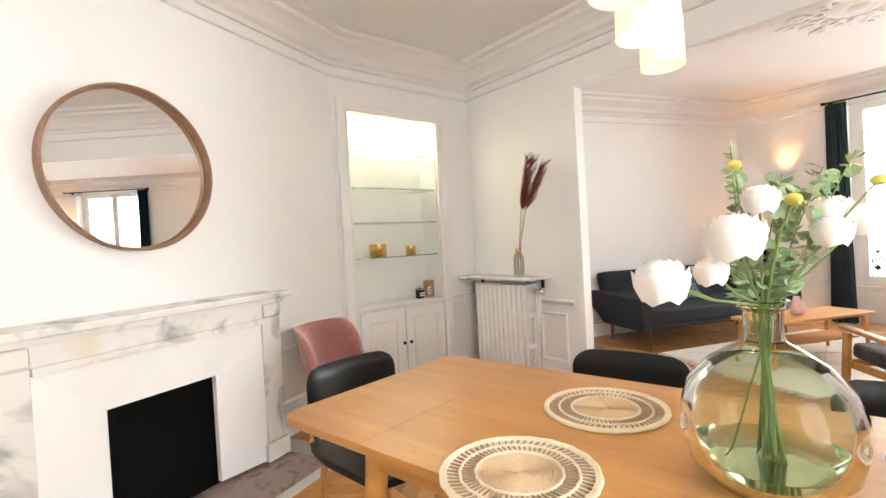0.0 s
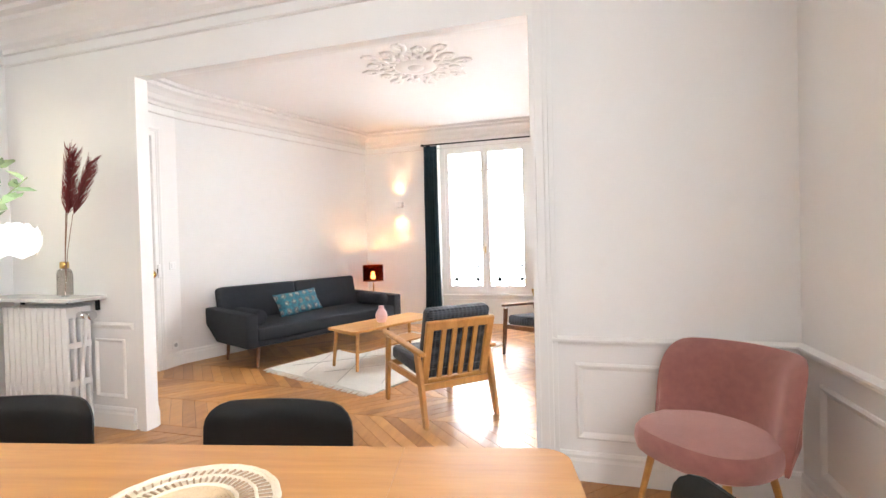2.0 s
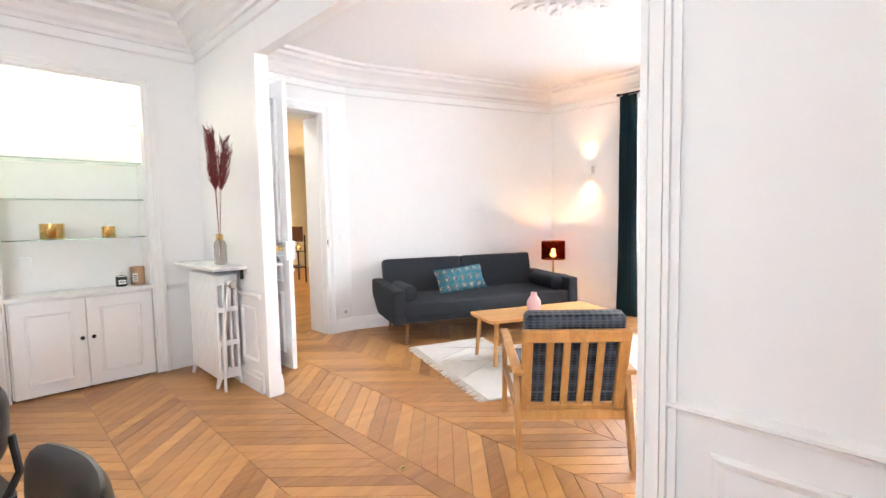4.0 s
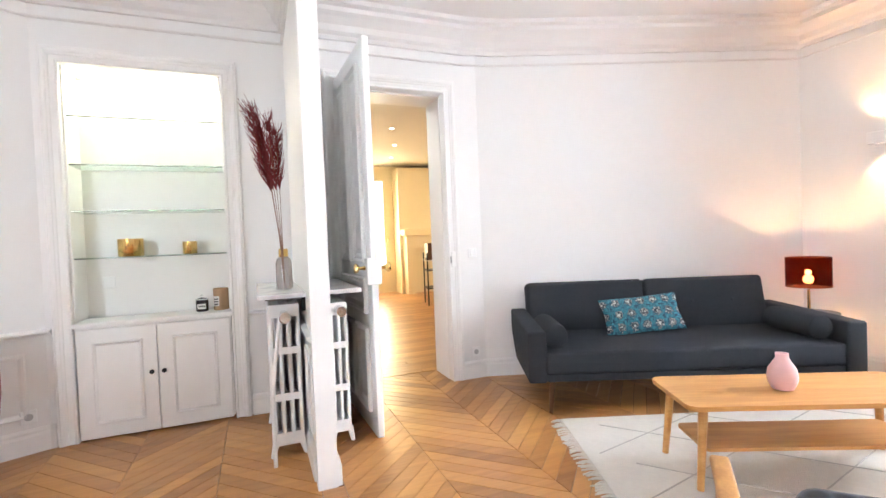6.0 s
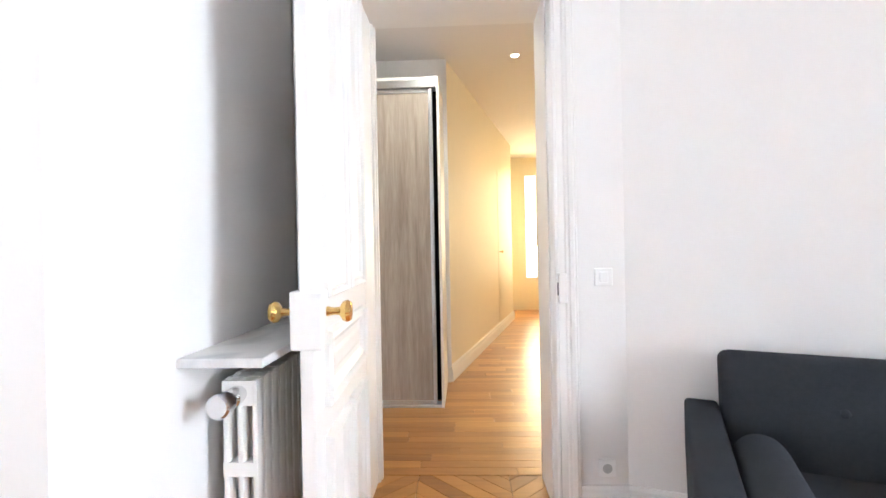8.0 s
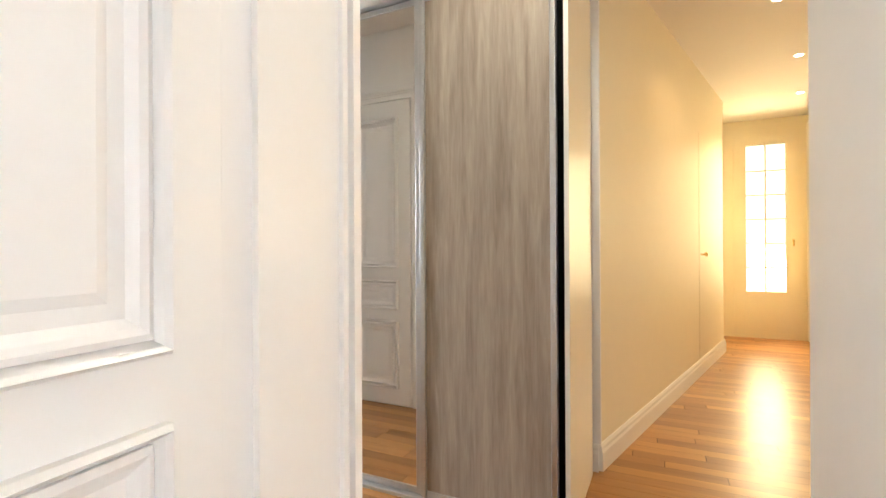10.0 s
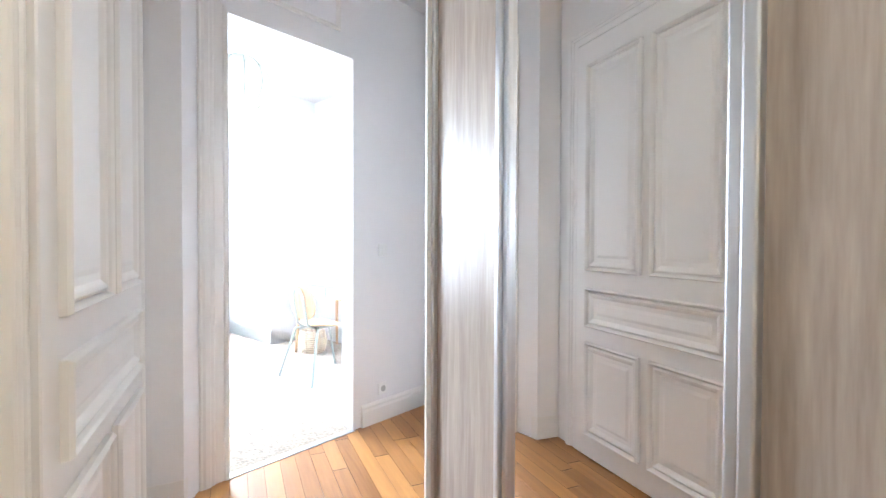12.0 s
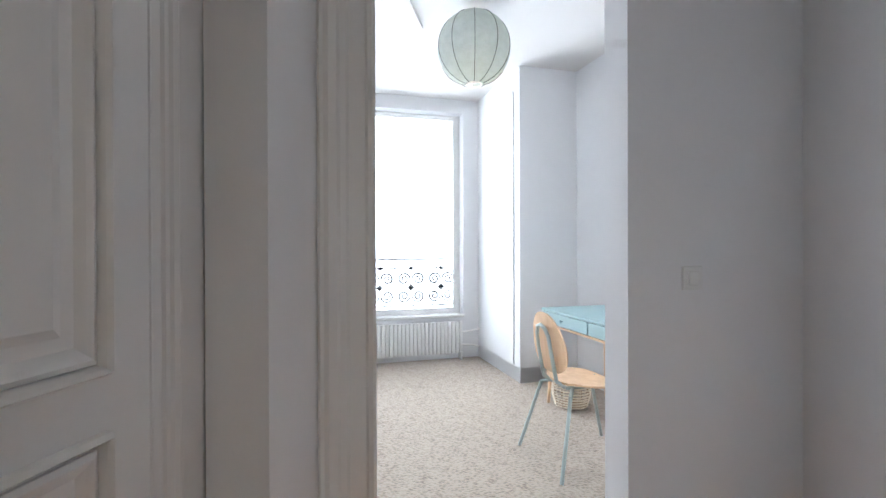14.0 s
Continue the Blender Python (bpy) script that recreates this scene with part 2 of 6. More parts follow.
CHROME = material("chrome", (0.75, 0.75, 0.76), 0.14, metal=1.0, vary=0.03)
COPPER = glass("smoked_copper_shade", (0.36, 0.11, 0.05), 0.05)
COPPER.node_tree.nodes["Principled BSDF"].inputs["IOR"].default_value = 1.03
RADPAINT = material("radiator_enamel", (0.84, 0.83, 0.81), 0.28, vary=0.012, scale=6, bump=0.05, bump_scale=50)
PLASTIC = material("white_plastic", (0.85, 0.85, 0.84), 0.3, vary=0.01)
STRAW = material("natural_straw", (0.70, 0.53, 0.34), 0.8, vary=0.16, scale=14, bump=0.5, bump_scale=160)
STRAWDARK = material("dark_straw", (0.40, 0.28, 0.18), 0.85, vary=0.2, scale=18, bump=0.5, bump_scale=160)
STRAWPALE = material("bleached_straw", (0.80, 0.70, 0.56), 0.8, vary=0.12, scale=16, bump=0.5, bump_scale=160)
MIRROR = material("mirror_silver", (0.92, 0.92, 0.91), 0.0, metal=1.0, vary=0.0)
VASEGLASS = glass("pale_green_glass", (0.90, 0.96, 0.84))
CLEAR = glass("clear_glass", (0.97, 0.99, 0.98))
VASEGLASS.node_tree.nodes["Principled BSDF"].inputs["IOR"].default_value = 1.17
SMOKE = glass("smoked_glass", (0.72, 0.68, 0.66))
WATER = glass("water", (0.87, 0.94, 0.77))
WATER.node_tree.nodes["Principled BSDF"].inputs["IOR"].default_value = 1.33
PINKVASE = material("pink_ceramic", (0.74, 0.46, 0.46), 0.45, vary=0.04)
KRAFT = material("kraft_card", (0.42, 0.27, 0.15), 0.8, vary=0.08, scale=12)
PAPER = material("white_paper", (0.82, 0.81, 0.78), 0.7, vary=0.03)
LEAF = material("eucalyptus_leaf", (0.25, 0.36, 0.19), 0.6, vary=0.2, island=0.3)
STEM = material("green_stem", (0.17, 0.24, 0.08), 0.6, vary=0.2)
PETAL = material("white_petal", (0.86, 0.84, 0.80), 0.7, vary=0.05, island=0.06)
YOLK = material("yellow_green_heart", (0.50, 0.46, 0.10), 0.7, vary=0.2)
PLUME = material("burgundy_plume", (0.20, 0.030, 0.035), 0.9, vary=0.25, scale=20, island=0.3)
DRYSTEM = material("dry_stem", (0.24, 0.13, 0.08), 0.8, vary=0.2)
DESK = material("sage_blue_lacquer", (0.27, 0.385, 0.39), 0.42, vary=0.03)
DESKDARK = material("sage_blue_lacquer_edge", (0.17, 0.27, 0.28), 0.42, vary=0.03)
TUBE = material("grey_green_tube", (0.40, 0.46, 0.45), 0.35, metal=0.3, vary=0.03)
SHADEGLOW = glow("lit_paper_shade", (1.0, 0.79, 0.47), 0.85)
BULB = glow("warm_bulb", (1.0, 0.62, 0.28), 30)
SPOT = glow("spot_lens", (1.0, 0.86, 0.6), 25)
LANTERNPAPER = material("sage_rice_paper", (0.47, 0.53, 0.53), 0.8, vary=0.2, scale=20, bump=0.6, bump_scale=130)
_n, _l = LANTERNPAPER.node_tree.nodes, LANTERNPAPER.node_tree.links
_t, _x = _n.new("ShaderNodeBsdfTranslucent"), _n.new("ShaderNodeMixShader")
_t.inputs["Color"].default_value, _x.inputs["Fac"].default_value = (0.42, 0.50, 0.52, 1), 0.24
_l.new(_n["Principled BSDF"].outputs[0], _x.inputs[1]), _l.new(_t.outputs[0], _x.inputs[2])
_l.new(_x.outputs[0], _n["Material Output"].inputs["Surface"])
GROUNDMAT = material("street", (0.20, 0.20, 0.20), 0.85, vary=0.1)


# ---- mesh helpers ----
def thing(name, m, label, category, group="", kind=""):
    ob = new(name)
    ob.matrix_world = m
    return tagged(ob, label, category, group, kind)


def part(name, bm, mat, parent=None, label="", smooth=False, m=None):
    """Links a bmesh as one mesh object under a thing or part."""
    bmesh.ops.recalc_face_normals(bm, faces=bm.faces)
    if smooth:
        for f in bm.faces:
            f.smooth = True
        for e in bm.edges:
            if len(e.link_faces) == 2 and e.calc_face_angle(0) > 0.7:
                e.smooth = False
    me = bpy.data.meshes.new(name)
    bm.to_mesh(me)
    bm.free()
    me.materials.append(mat)
    ob = new(name, me)
    if m is not None:
        ob.matrix_basis = m
    if parent is not None:
        ob.parent = parent
    if label:
        ob["label"] = label
    return ob


def structure(name, bm, mat, label="", smooth=False):
    return tagged(part(name, bm, mat, None, "", smooth), label or name.replace("_", " "), name.split("_")[0], "", "structure")


def box(bm, x0, x1, y0, y1, z0, z1, m=None):
    r = bmesh.ops.create_cube(bm, size=1)
    t = Matrix.LocRotScale(((x0 + x1) / 2, (y0 + y1) / 2, (z0 + z1) / 2), None, (x1 - x0, y1 - y0, z1 - z0))
    bmesh.ops.transform(bm, matrix=(m @ t) if m else t, verts=r["verts"])
    return r["verts"]


def rbox(x0, x1, y0, y1, z0, z1, bevel=0.005, seg=2, m=None):
    bm = bmesh.new()
    box(bm, x0, x1, y0, y1, z0, z1)
    bmesh.ops.bevel(bm, geom=bm.edges[:], offset=bevel, segments=seg, affect="EDGES", profile=0.5)
    if m:
        bm.transform(m)
    return bm


def boxes(*rows):
    bm = bmesh.new()
    for r in rows:
        box(bm, *r)
    return bm


def lathe(profile, n=32, closed=False):
    """A turned body from (radius, height) pairs."""
    bm = bmesh.new()
    rings = []
    for r, z in profile:
        rings.append([bm.verts.new((max(r, 0.0004) * math.cos(a * math.tau / n), max(r, 0.0004) * math.sin(a * math.tau / n), z)) for a in range(n)])
    pairs = list(zip(rings, rings[1:])) + ([(rings[-1], rings[0])] if closed else [])
    for a, b in pairs:
        for i in range(n):
            bm.faces.new((a[i], a[(i + 1) % n], b[(i + 1) % n], b[i]))
    if not closed:
        bm.faces.new(rings[0][::-1]), bm.faces.new(rings[-1])
    return bm


def tube(points, radius, n=8, bm=None, taper=1.0):
    """A round rod along a line of points."""
    bm = bm or bmesh.new()
    pts = [Vector(p) for p in points]
    rings = []
    for i, p in enumerate(pts):
        d = (pts[min(i + 1, len(pts) - 1)] - pts[max(i - 1, 0)]).normalized()
        side = d.orthogonal().normalized() if i == 0 else (side - d * side.dot(d)).normalized()
        up = d.cross(side)
        r = radius * (1 + (taper - 1) * i / max(len(pts) - 1, 1))
        rings.append([bm.verts.new(p + r * (side * math.cos(a * math.tau / n) + up * math.sin(a * math.tau / n))) for a in range(n)])
    for a, b in zip(rings, rings[1:]):
        for i in range(n):
            bm.faces.new((a[i], a[(i + 1) % n], b[(i + 1) % n], b[i]))
    bm.faces.new(rings[0][::-1]), bm.faces.new(rings[-1])
    return bm


def sweep(profile, path, z=0.0, closed=False):
    """A moulding: (out, up) pairs swept along a plan line; out points to the left of the walk."""
    bm = bmesh.new()
    pts = [Vector((p[0], p[1])) for p in path]
    rows = []
    k = len(pts)
    for i, p in enumerate(pts):
        a = pts[i] - pts[i - 1] if (i > 0 or closed) else pts[1] - pts[0]
        b = pts[(i + 1) % k] - pts[i] if (i < k - 1 or closed) else a
        na, nb = Vector((-a.y, a.x)).normalized(), Vector((-b.y, b.x)).normalized()
        mit = (na + nb).normalized()
        mit /= max(mit.dot(na), 0.3)
        rows.append([bm.verts.new((p.x + mit.x * o, p.y + mit.y * o, z + h)) for o, h in profile])
    q = len(profile)
    span = list(zip(rows, rows[1:])) + ([(rows[-1], rows[0])] if closed else [])
    for a, b in span:
        for i in range(q):
            bm.faces.new((a[i], b[i], b[(i + 1) % q], a[(i + 1) % q]))
    if not closed:
        bm.faces.new(rows[0]), bm.faces.new(rows[-1][::-1])
    return bm


def frame_moulding(bm, x0, x1, z0, z1, width=0.03, out=0.012, y=0.0, m=None):
    """A raised rectangular moulding on the plane y, towards -y."""
    prof = [(0, 0), (0, -out * 0.6), (width * 0.3, -out), (width * 0.6, -out * 0.7), (width, 0)]
    cs = [(x0, z0), (x1, z0), (x1, z1), (x0, z1)]
    ins = [(1, 1), (-1, 1), (-1, -1), (1, -1)]
    loops = []
    for (cx, cz), (ix, iz) in zip(cs, ins):
        row = []
        for w, o in prof:
            v = Vector((cx + ix * w, y + o, cz + iz * w))
            row.append(bm.verts.new(m @ v if m else v))
        loops.append(row)
    for i in range(4):
        a, b = loops[i], loops[(i + 1) % 4]
        for j in range(len(prof) - 1):
            bm.faces.new((a[j], b[j], b[j + 1], a[j + 1]))


def cushion(w, d, h, puff=0.5, n=10, pinch=0.0):
    """A stuffed pillow lying flat, w by d, h thick at its middle."""
    bm = bmesh.new()
    grid = {}
    for side in (1, -1):
        for i in range(n + 1):
            for j in range(n + 1):
                u, v = 2 * i / n - 1, 2 * j / n - 1
                edge = max(abs(u), abs(v)) > 0.999
                if edge and side < 0:
                    grid[side, i, j] = grid[1, i, j]
                    continue
                t = ((1 - u * u) * (1 - v * v)) ** puff
                s = 1 - pinch * (1 - abs(u * v)) * max(abs(u), abs(v)) ** 4
                z = side * h / 2 * t + 0.004 * noise.noise((u * 2, v * 2, side))
                grid[side, i, j] = bm.verts.new((u * w / 2 * s, v * d / 2 * s, z))
    for side in (1, -1):
        for i in range(n):
            for j in range(n):
                bm.faces.new((grid[side, i, j], grid[side, i + 1, j], grid[side, i + 1, j + 1], grid[side, i, j + 1]))
    return bm


def prism(bm, outline, z0, z1, m=None):
    lo = [bm.verts.new(m @ Vector((x, y, z0)) if m else (x, y, z0)) for x, y in outline]
    hi = [bm.verts.new(m @ Vector((x, y, z1)) if m else (x, y, z1)) for x, y in outline]
    k = len(lo)
    bm.faces.new(lo[::-1]), bm.faces.new(hi)
    for i in range(k):
        bm.faces.new((lo[i], lo[(i + 1) % k], hi[(i + 1) % k], hi[i]))


def wallpiece(bm, a, b, t, z0, z1):
    """A straight wall from a to b, t thick to its left."""
    a, b = Vector(a), Vector(b)
    d = (b - a).normalized()
    n = Vector((-d.y, d.x)) * t
    prism(bm, [a, b, b + n, a + n], z0, z1)


def leg(p, q, r0, r1, n=10):
    return tube([p, q], r0, n, None, r1 / r0)


def at_frame(o, u):
    """A frame with x along u, y = into the wall, z up, at plan point o."""
    u = Vector((u[0], u[1], 0)).normalized()
    return Matrix(((u.x, -u.y, 0, o[0]), (u.y, u.x, 0, o[1]), (0, 0, 1, 0), (0, 0, 0, 1)))


# ---- structure ----
ZC = 2.92          # ceiling
DX = 3.82          # living room face of the divider
DIAG_A = Vector((2.28, 3.33))
DIAG_U = Vector((math.cos(radians(25)), math.sin(radians(25))))
DIAG_END = DIAG_A - DIAG_U * 3.1
SOFA_A, SOFA_B = Vector((5.28, 3.34)), Vector((7.95, 2.40))
SOFA_U = (SOFA_B - SOFA_A).normalized()
BR_O, BR_V, BR_W = Vector((1.22, 4.77)), Vector((-0.423, 0.906)), Vector((-0.906, -0.423))


def br(w, v):
    p = BR_O + BR_W * w + BR_V * v
    return (p.x, p.y)


# divider between dining and living room, with its wide opening
structure("wall_divider", boxes((3.74, DX, 2.07, 3.34, 0, ZC), (3.74, DX, -4.0, -0.54, 0, ZC), (3.74, DX, -0.54, 2.07, 2.40, ZC)), PAINT)
# cupboard wall and salon door wall in one line
structure("wall_cupboard", boxes((2.28, 2.42, 3.33, 3.71, 0, ZC), (3.32, 3.82, 3.33, 3.71, 0, ZC), (2.42, 3.32, 3.33, 3.71, 2.36, ZC), (2.42, 3.32, 3.60, 3.71, 0, 2.36),
                                 (1.6, 2.28, 3.50, 3.71, 0, ZC)), PAINT)
structure("wall_salon_door", boxes((3.82, 4.10, 3.34, 3.71, 0, ZC), (4.97, 5.30, 3.34, 3.71, 0, ZC), (4.10, 4.97, 3.34, 3.71, 2.38, ZC)), PAINT)
b = bmesh.new()
wallpiece(b, SOFA_A, SOFA_B + SOFA_U * 0.3, 0.16, 0, ZC)
structure("wall_sofa", b, PAINT)
b = bmesh.new()
wallpiece(b, DIAG_END, DIAG_A, 0.16, 0, ZC)
structure("wall_fireplace", b, PAINT)
WIN1, WIN2 = (-0.14, 1.22), (-3.45, -2.09)
structure("wall_windows", boxes((7.95, 8.30, 1.22, 2.6, 0, ZC), (7.95, 8.30, -2.09, -0.14, 0, ZC), (7.95, 8.30, -4.1, -3.45, 0, ZC),
                                *[(7.95, 8.30, a, c, 2.74, ZC) for a, c in (WIN1, WIN2)], *[(8.10, 8.30, a, c, 0, 0.44) for a, c in (WIN1, WIN2)]), PAINT)
structure("wall_living_back", boxes((3.74, 8.30, -4.15, -4.0, 0, ZC)), PAINT)
structure("wall_dining_back", boxes((-0.65, 0.4, -1.90, -1.73, 0, ZC), (1.6, 3.74, -1.90, -1.73, 0, ZC), (0.4, 1.6, -1.90, -1.73, 2.6, ZC), (0.4, 1.6, -1.90, -1.73, 0, 0.45)), PAINT)
structure("wall_dining_west", boxes((-0.70, -0.55, -1.90, 2.15, 0, ZC)), PAINT)
structure("ceiling_salon", boxes((-0.7, 8.3, -4.15, 3.72, ZC, ZC + 0.15)), CEIL)

# hall, corridor and far room
CORR_A, CORR_U = Vector((4.45, 5.44)), Vector((0.2575, 0.966))
CORR_B = CORR_A + CORR_U * 3.75
b = bmesh.new()
wallpiece(b, CORR_A, CORR_B, 0.14, 0, ZC)
structure("wall_corridor", b, CREAM)
structure("wall_hall_north", boxes((0.6, 4.46, 5.44, 5.58, 0, ZC)), COOLWALL)
structure("wall_far", boxes((5.0, 5.66, 10.18, 10.35, 0, ZC), (6.38, 9.0, 10.18, 10.35, 0, ZC), (5.66, 6.38, 10.18, 10.35, 2.72, ZC)), CREAM)
structure("wall_far_recess", boxes((5.30, 5.42, 9.06, 10.18, 0, ZC)), CREAM)
structure("wall_kitchen_east", boxes((8.6, 8.75, 3.2, 10.3, 0, ZC)), CREAM)
b = bmesh.new()
wallpiece(b, (5.30, 3.52), (5.55, 4.6), -0.12, 0, ZC)
structure("wall_hall_east", b, CREAM)
structure("wall_chimney", boxes((6.46, 7.8, 9.72, 10.18, 0, 2.80)), CREAM)
b = bmesh.new()
prism(b, [(1.70, 3.72), (8.75, 3.72), (8.75, 10.35), (0.6, 10.35), (0.76, 5.75)], ZC - 0.02, ZC + 0.13)
structure("ceiling_hall", b, CEIL)
# office wall with doorway
b = bmesh.new()
for v0, v1, z0, z1 in ((-1.25, -0.80, 0, ZC), (0.0, 1.0, 0, ZC), (-0.80, 0.0, 2.38, ZC)):
    p, q = BR_O + BR_V * v0, BR_O + BR_V * v1
    wallpiece(b, p, q, 0.12, z0, z1)
structure("wall_office_door", b, COOLWALL)
b = bmesh.new()
OW = 3.81
wallpiece(b, br(2.69, 0.9), br(OW + 0.02, 0.9), -0.62, 0, ZC + 0.1)
structure("wall_office_closet", b, COOLWALL)
b = bmesh.new()
wallpiece(b, br(0.12, 1.5), br(2.70, 1.5), -0.12, 0, ZC + 0.1)
structure("wall_office_right", b, COOLWALL)
b = bmesh.new()
wallpiece(b, br(OW, 0.72), br(OW, 1.0), 0.30, 0, ZC + 0.1)
wallpiece(b, br(OW, -1.5), br(OW, -0.75), 0.30, 0, ZC + 0.1)
wallpiece(b, br(OW, -0.75), br(OW, 0.72), 0.30, 0, 0.50)
wallpiece(b, br(OW, -0.75), br(OW, 0.72), 0.30, 2.80, ZC + 0.1)
structure("wall_office_window", b, COOLWALL)
b = bmesh.new()
wallpiece(b, br(0.12, -1.40), br(OW + 0.1, -1.40), 0.10, 0, ZC + 0.1)
structure("wall_office_left", b, COOLWALL)
b = bmesh.new()
prism(b, [br(0.0, -1.5), br(OW + 0.3, -1.5), br(OW + 0.3, 1.7), br(0.0, 1.7)], ZC + 0.03, ZC + 0.15)
structure("ceiling_office", b, CEIL)

b = bmesh.new()
prism(b, [(1.60, 3.93), (1.80, 3.715), (1.80, 3.745), (1.79, 3.867)][::-1], 0, ZC - 0.02)
structure("wall_pier", b, COOLWALL, "narrow white pier between the entrance door and the office doorway")
structure("baseboard_pier", sweep([(0, 0), (0.016, 0), (0.016, 0.12), (0.008, 0.14), (0, 0.14)], [(1.885, 3.714), (1.803, 3.714), (1.793, 3.867), (1.66, 3.908)]), TRIM, "white painted baseboard")

# floors: base slabs under the laid boards
structure("floor", boxes((-0.7, 8.3, -4.1, 3.72, -0.12, -0.012)), GROUT, "dark joint bed under the oak parquet")
structure("floor_hall", boxes((0.9, 8.7, 3.72, 10.3, -0.12, -0.012)), GROUT, "dark joint bed under the hall boards")
b = bmesh.new()
prism(b, [br(0.0, -1.45), br(OW, -1.45), br(OW, 1.6), br(0.0, 1.6)], -0.12, 0.004)
structure("floor_office", b, SISAL, "natural beige woven sisal carpet")
b = bmesh.new()
wallpiece(b, br(-0.02, -0.8), br(-0.02, 0.0), 0.05, 0.0, 0.008)
structure("trim_threshold", b, ALU, "metal threshold strip between boards and carpet")

# cornices
CORNICE = [(0, 0), (0.025, 0), (0.03, 0.03), (0.06, 0.05), (0.075, 0.09), (0.12, 0.13), (0.16, 0.15), (0.165, 0.18), (0.22, 0.185), (0.225, 0.215), (0, 0.215)]
dining = [(-0.55, -1.73), (3.74, -1.73), (3.74, 3.33), DIAG_A + Vector((0.10, 0)), DIAG_A + Vector((-0.05, -0.012)), DIAG_A - DIAG_U * 0.2, DIAG_A - DIAG_U * 2.95]
structure("trim_cornice_dining", sweep(CORNICE, dining + [(-0.55, 2.02)], ZC - 0.215, True), CEIL, "white moulded plaster cornice")
living = [(DX, -4.0), (7.95, -4.0), SOFA_B, SOFA_A + SOFA_U * 0.15, SOFA_A - Vector((0.15, 0)), (DX, 3.34)]
structure("trim_cornice_living", sweep(CORNICE, living, ZC - 0.215, True), CEIL, "white moulded plaster cornice")
BEAD = [(0, 0), (0.014, 0.002), (0.018, 0.009), (0.014, 0.016), (0, 0.018)]
structure("trim_picture_rail", sweep(BEAD, living, ZC - 0.30, True), CEIL, "thin white plaster bead under the cornice")
structure("trim_picture_rail_dining", sweep(BEAD, dining + [(-0.55, 2.02)], ZC - 0.30, True), CEIL, "thin white plaster bead under the cornice")

# baseboards
BASE = [(0, 0), (0.022, 0), (0.022, 0.10), (0.016, 0.115), (0.016, 0.13), (0.008, 0.145), (0, 0.145)]
for nm, path in (("living_a", [(DX, -4.0), (7.95, -4.0), (7.95, -3.45)]), ("living_b", [(7.95, -2.09), (7.95, -0.14)]), ("living_c", [(7.95, 1.22), SOFA_B, SOFA_A, (5.07, 3.34)]),
                 ("living_d", [(DX, 3.34), (DX, 2.08)]), ("living_e", [(DX, -0.55), (DX, -4.0)]), ("dining_a", [(-0.55, -1.73), (3.74, -1.73), (3.74, -0.62)]),
                 ("dining_b", [(3.74, 2.17), (3.74, 3.33), (3.43, 3.33)]), ("dining_c", [(2.31, 3.33), DIAG_A, DIAG_A - DIAG_U * 0.78]), ("hall_a", [br(0, 0.06), br(0, 1.0)][::-1]),
                 ("corridor", [CORR_B, CORR_A]), ("hall_b", [(4.45, 5.44), (0.9, 5.44)]), ("far", [(5.42, 10.18), (5.42, 9.06)]), ("office_a", [br(2.69, 1.5), br(2.69, 0.9), br(OW, 0.9)][::-1]),
                 ("office_b", [br(0.12, 1.5), br(2.69, 1.5)][::-1])):
    structure("baseboard_" + nm, sweep(BASE, path), TRIM, "white painted baseboard")

# dado rail and wall panels of the dining room
RAIL = [(0, 0), (0.012, 0), (0.016, 0.012), (0.03, 0.022), (0.03, 0.032), (0.012, 0.04), (0, 0.045)]
for nm, path in (("a", [(-0.55, -1.73), (3.74, -1.73), (3.74, -0.62)]), ("b", [(3.74, 2.17), (3.74, 3.33), (3.43, 3.33)]), ("c", [(2.31, 3.33), DIAG_A, DIAG_A - DIAG_U * 0.80])):
    structure("trim_dado_" + nm, sweep(RAIL, path, 0.69), TRIM, "white dado rail")


def panel_on(name, o, u, x0, x1, z0, z1, width=0.035):
    bm = bmesh.new()
    frame_moulding(bm, x0, x1, z0, z1, width, 0.015, 0.0, at_frame(o, u))
    return structure(name, bm, TRIM, "raised white panel moulding on the wall")


panel_on("trim_panel_a", (3.74, 0), (0, -1), 0.74, 1.60, 0.21, 0.60)
panel_on("trim_panel_b", (3.74, -1.73), (-1, 0), 0.18, 1.9, 0.21, 0.60)
panel_on("trim_panel_c", (3.74, 0), (0, -1), -2.52, -2.25, 0.21, 0.62, 0.025)
panel_on("trim_panel_d", DIAG_A, DIAG_U, -0.72, -0.1, 0.21, 0.60)


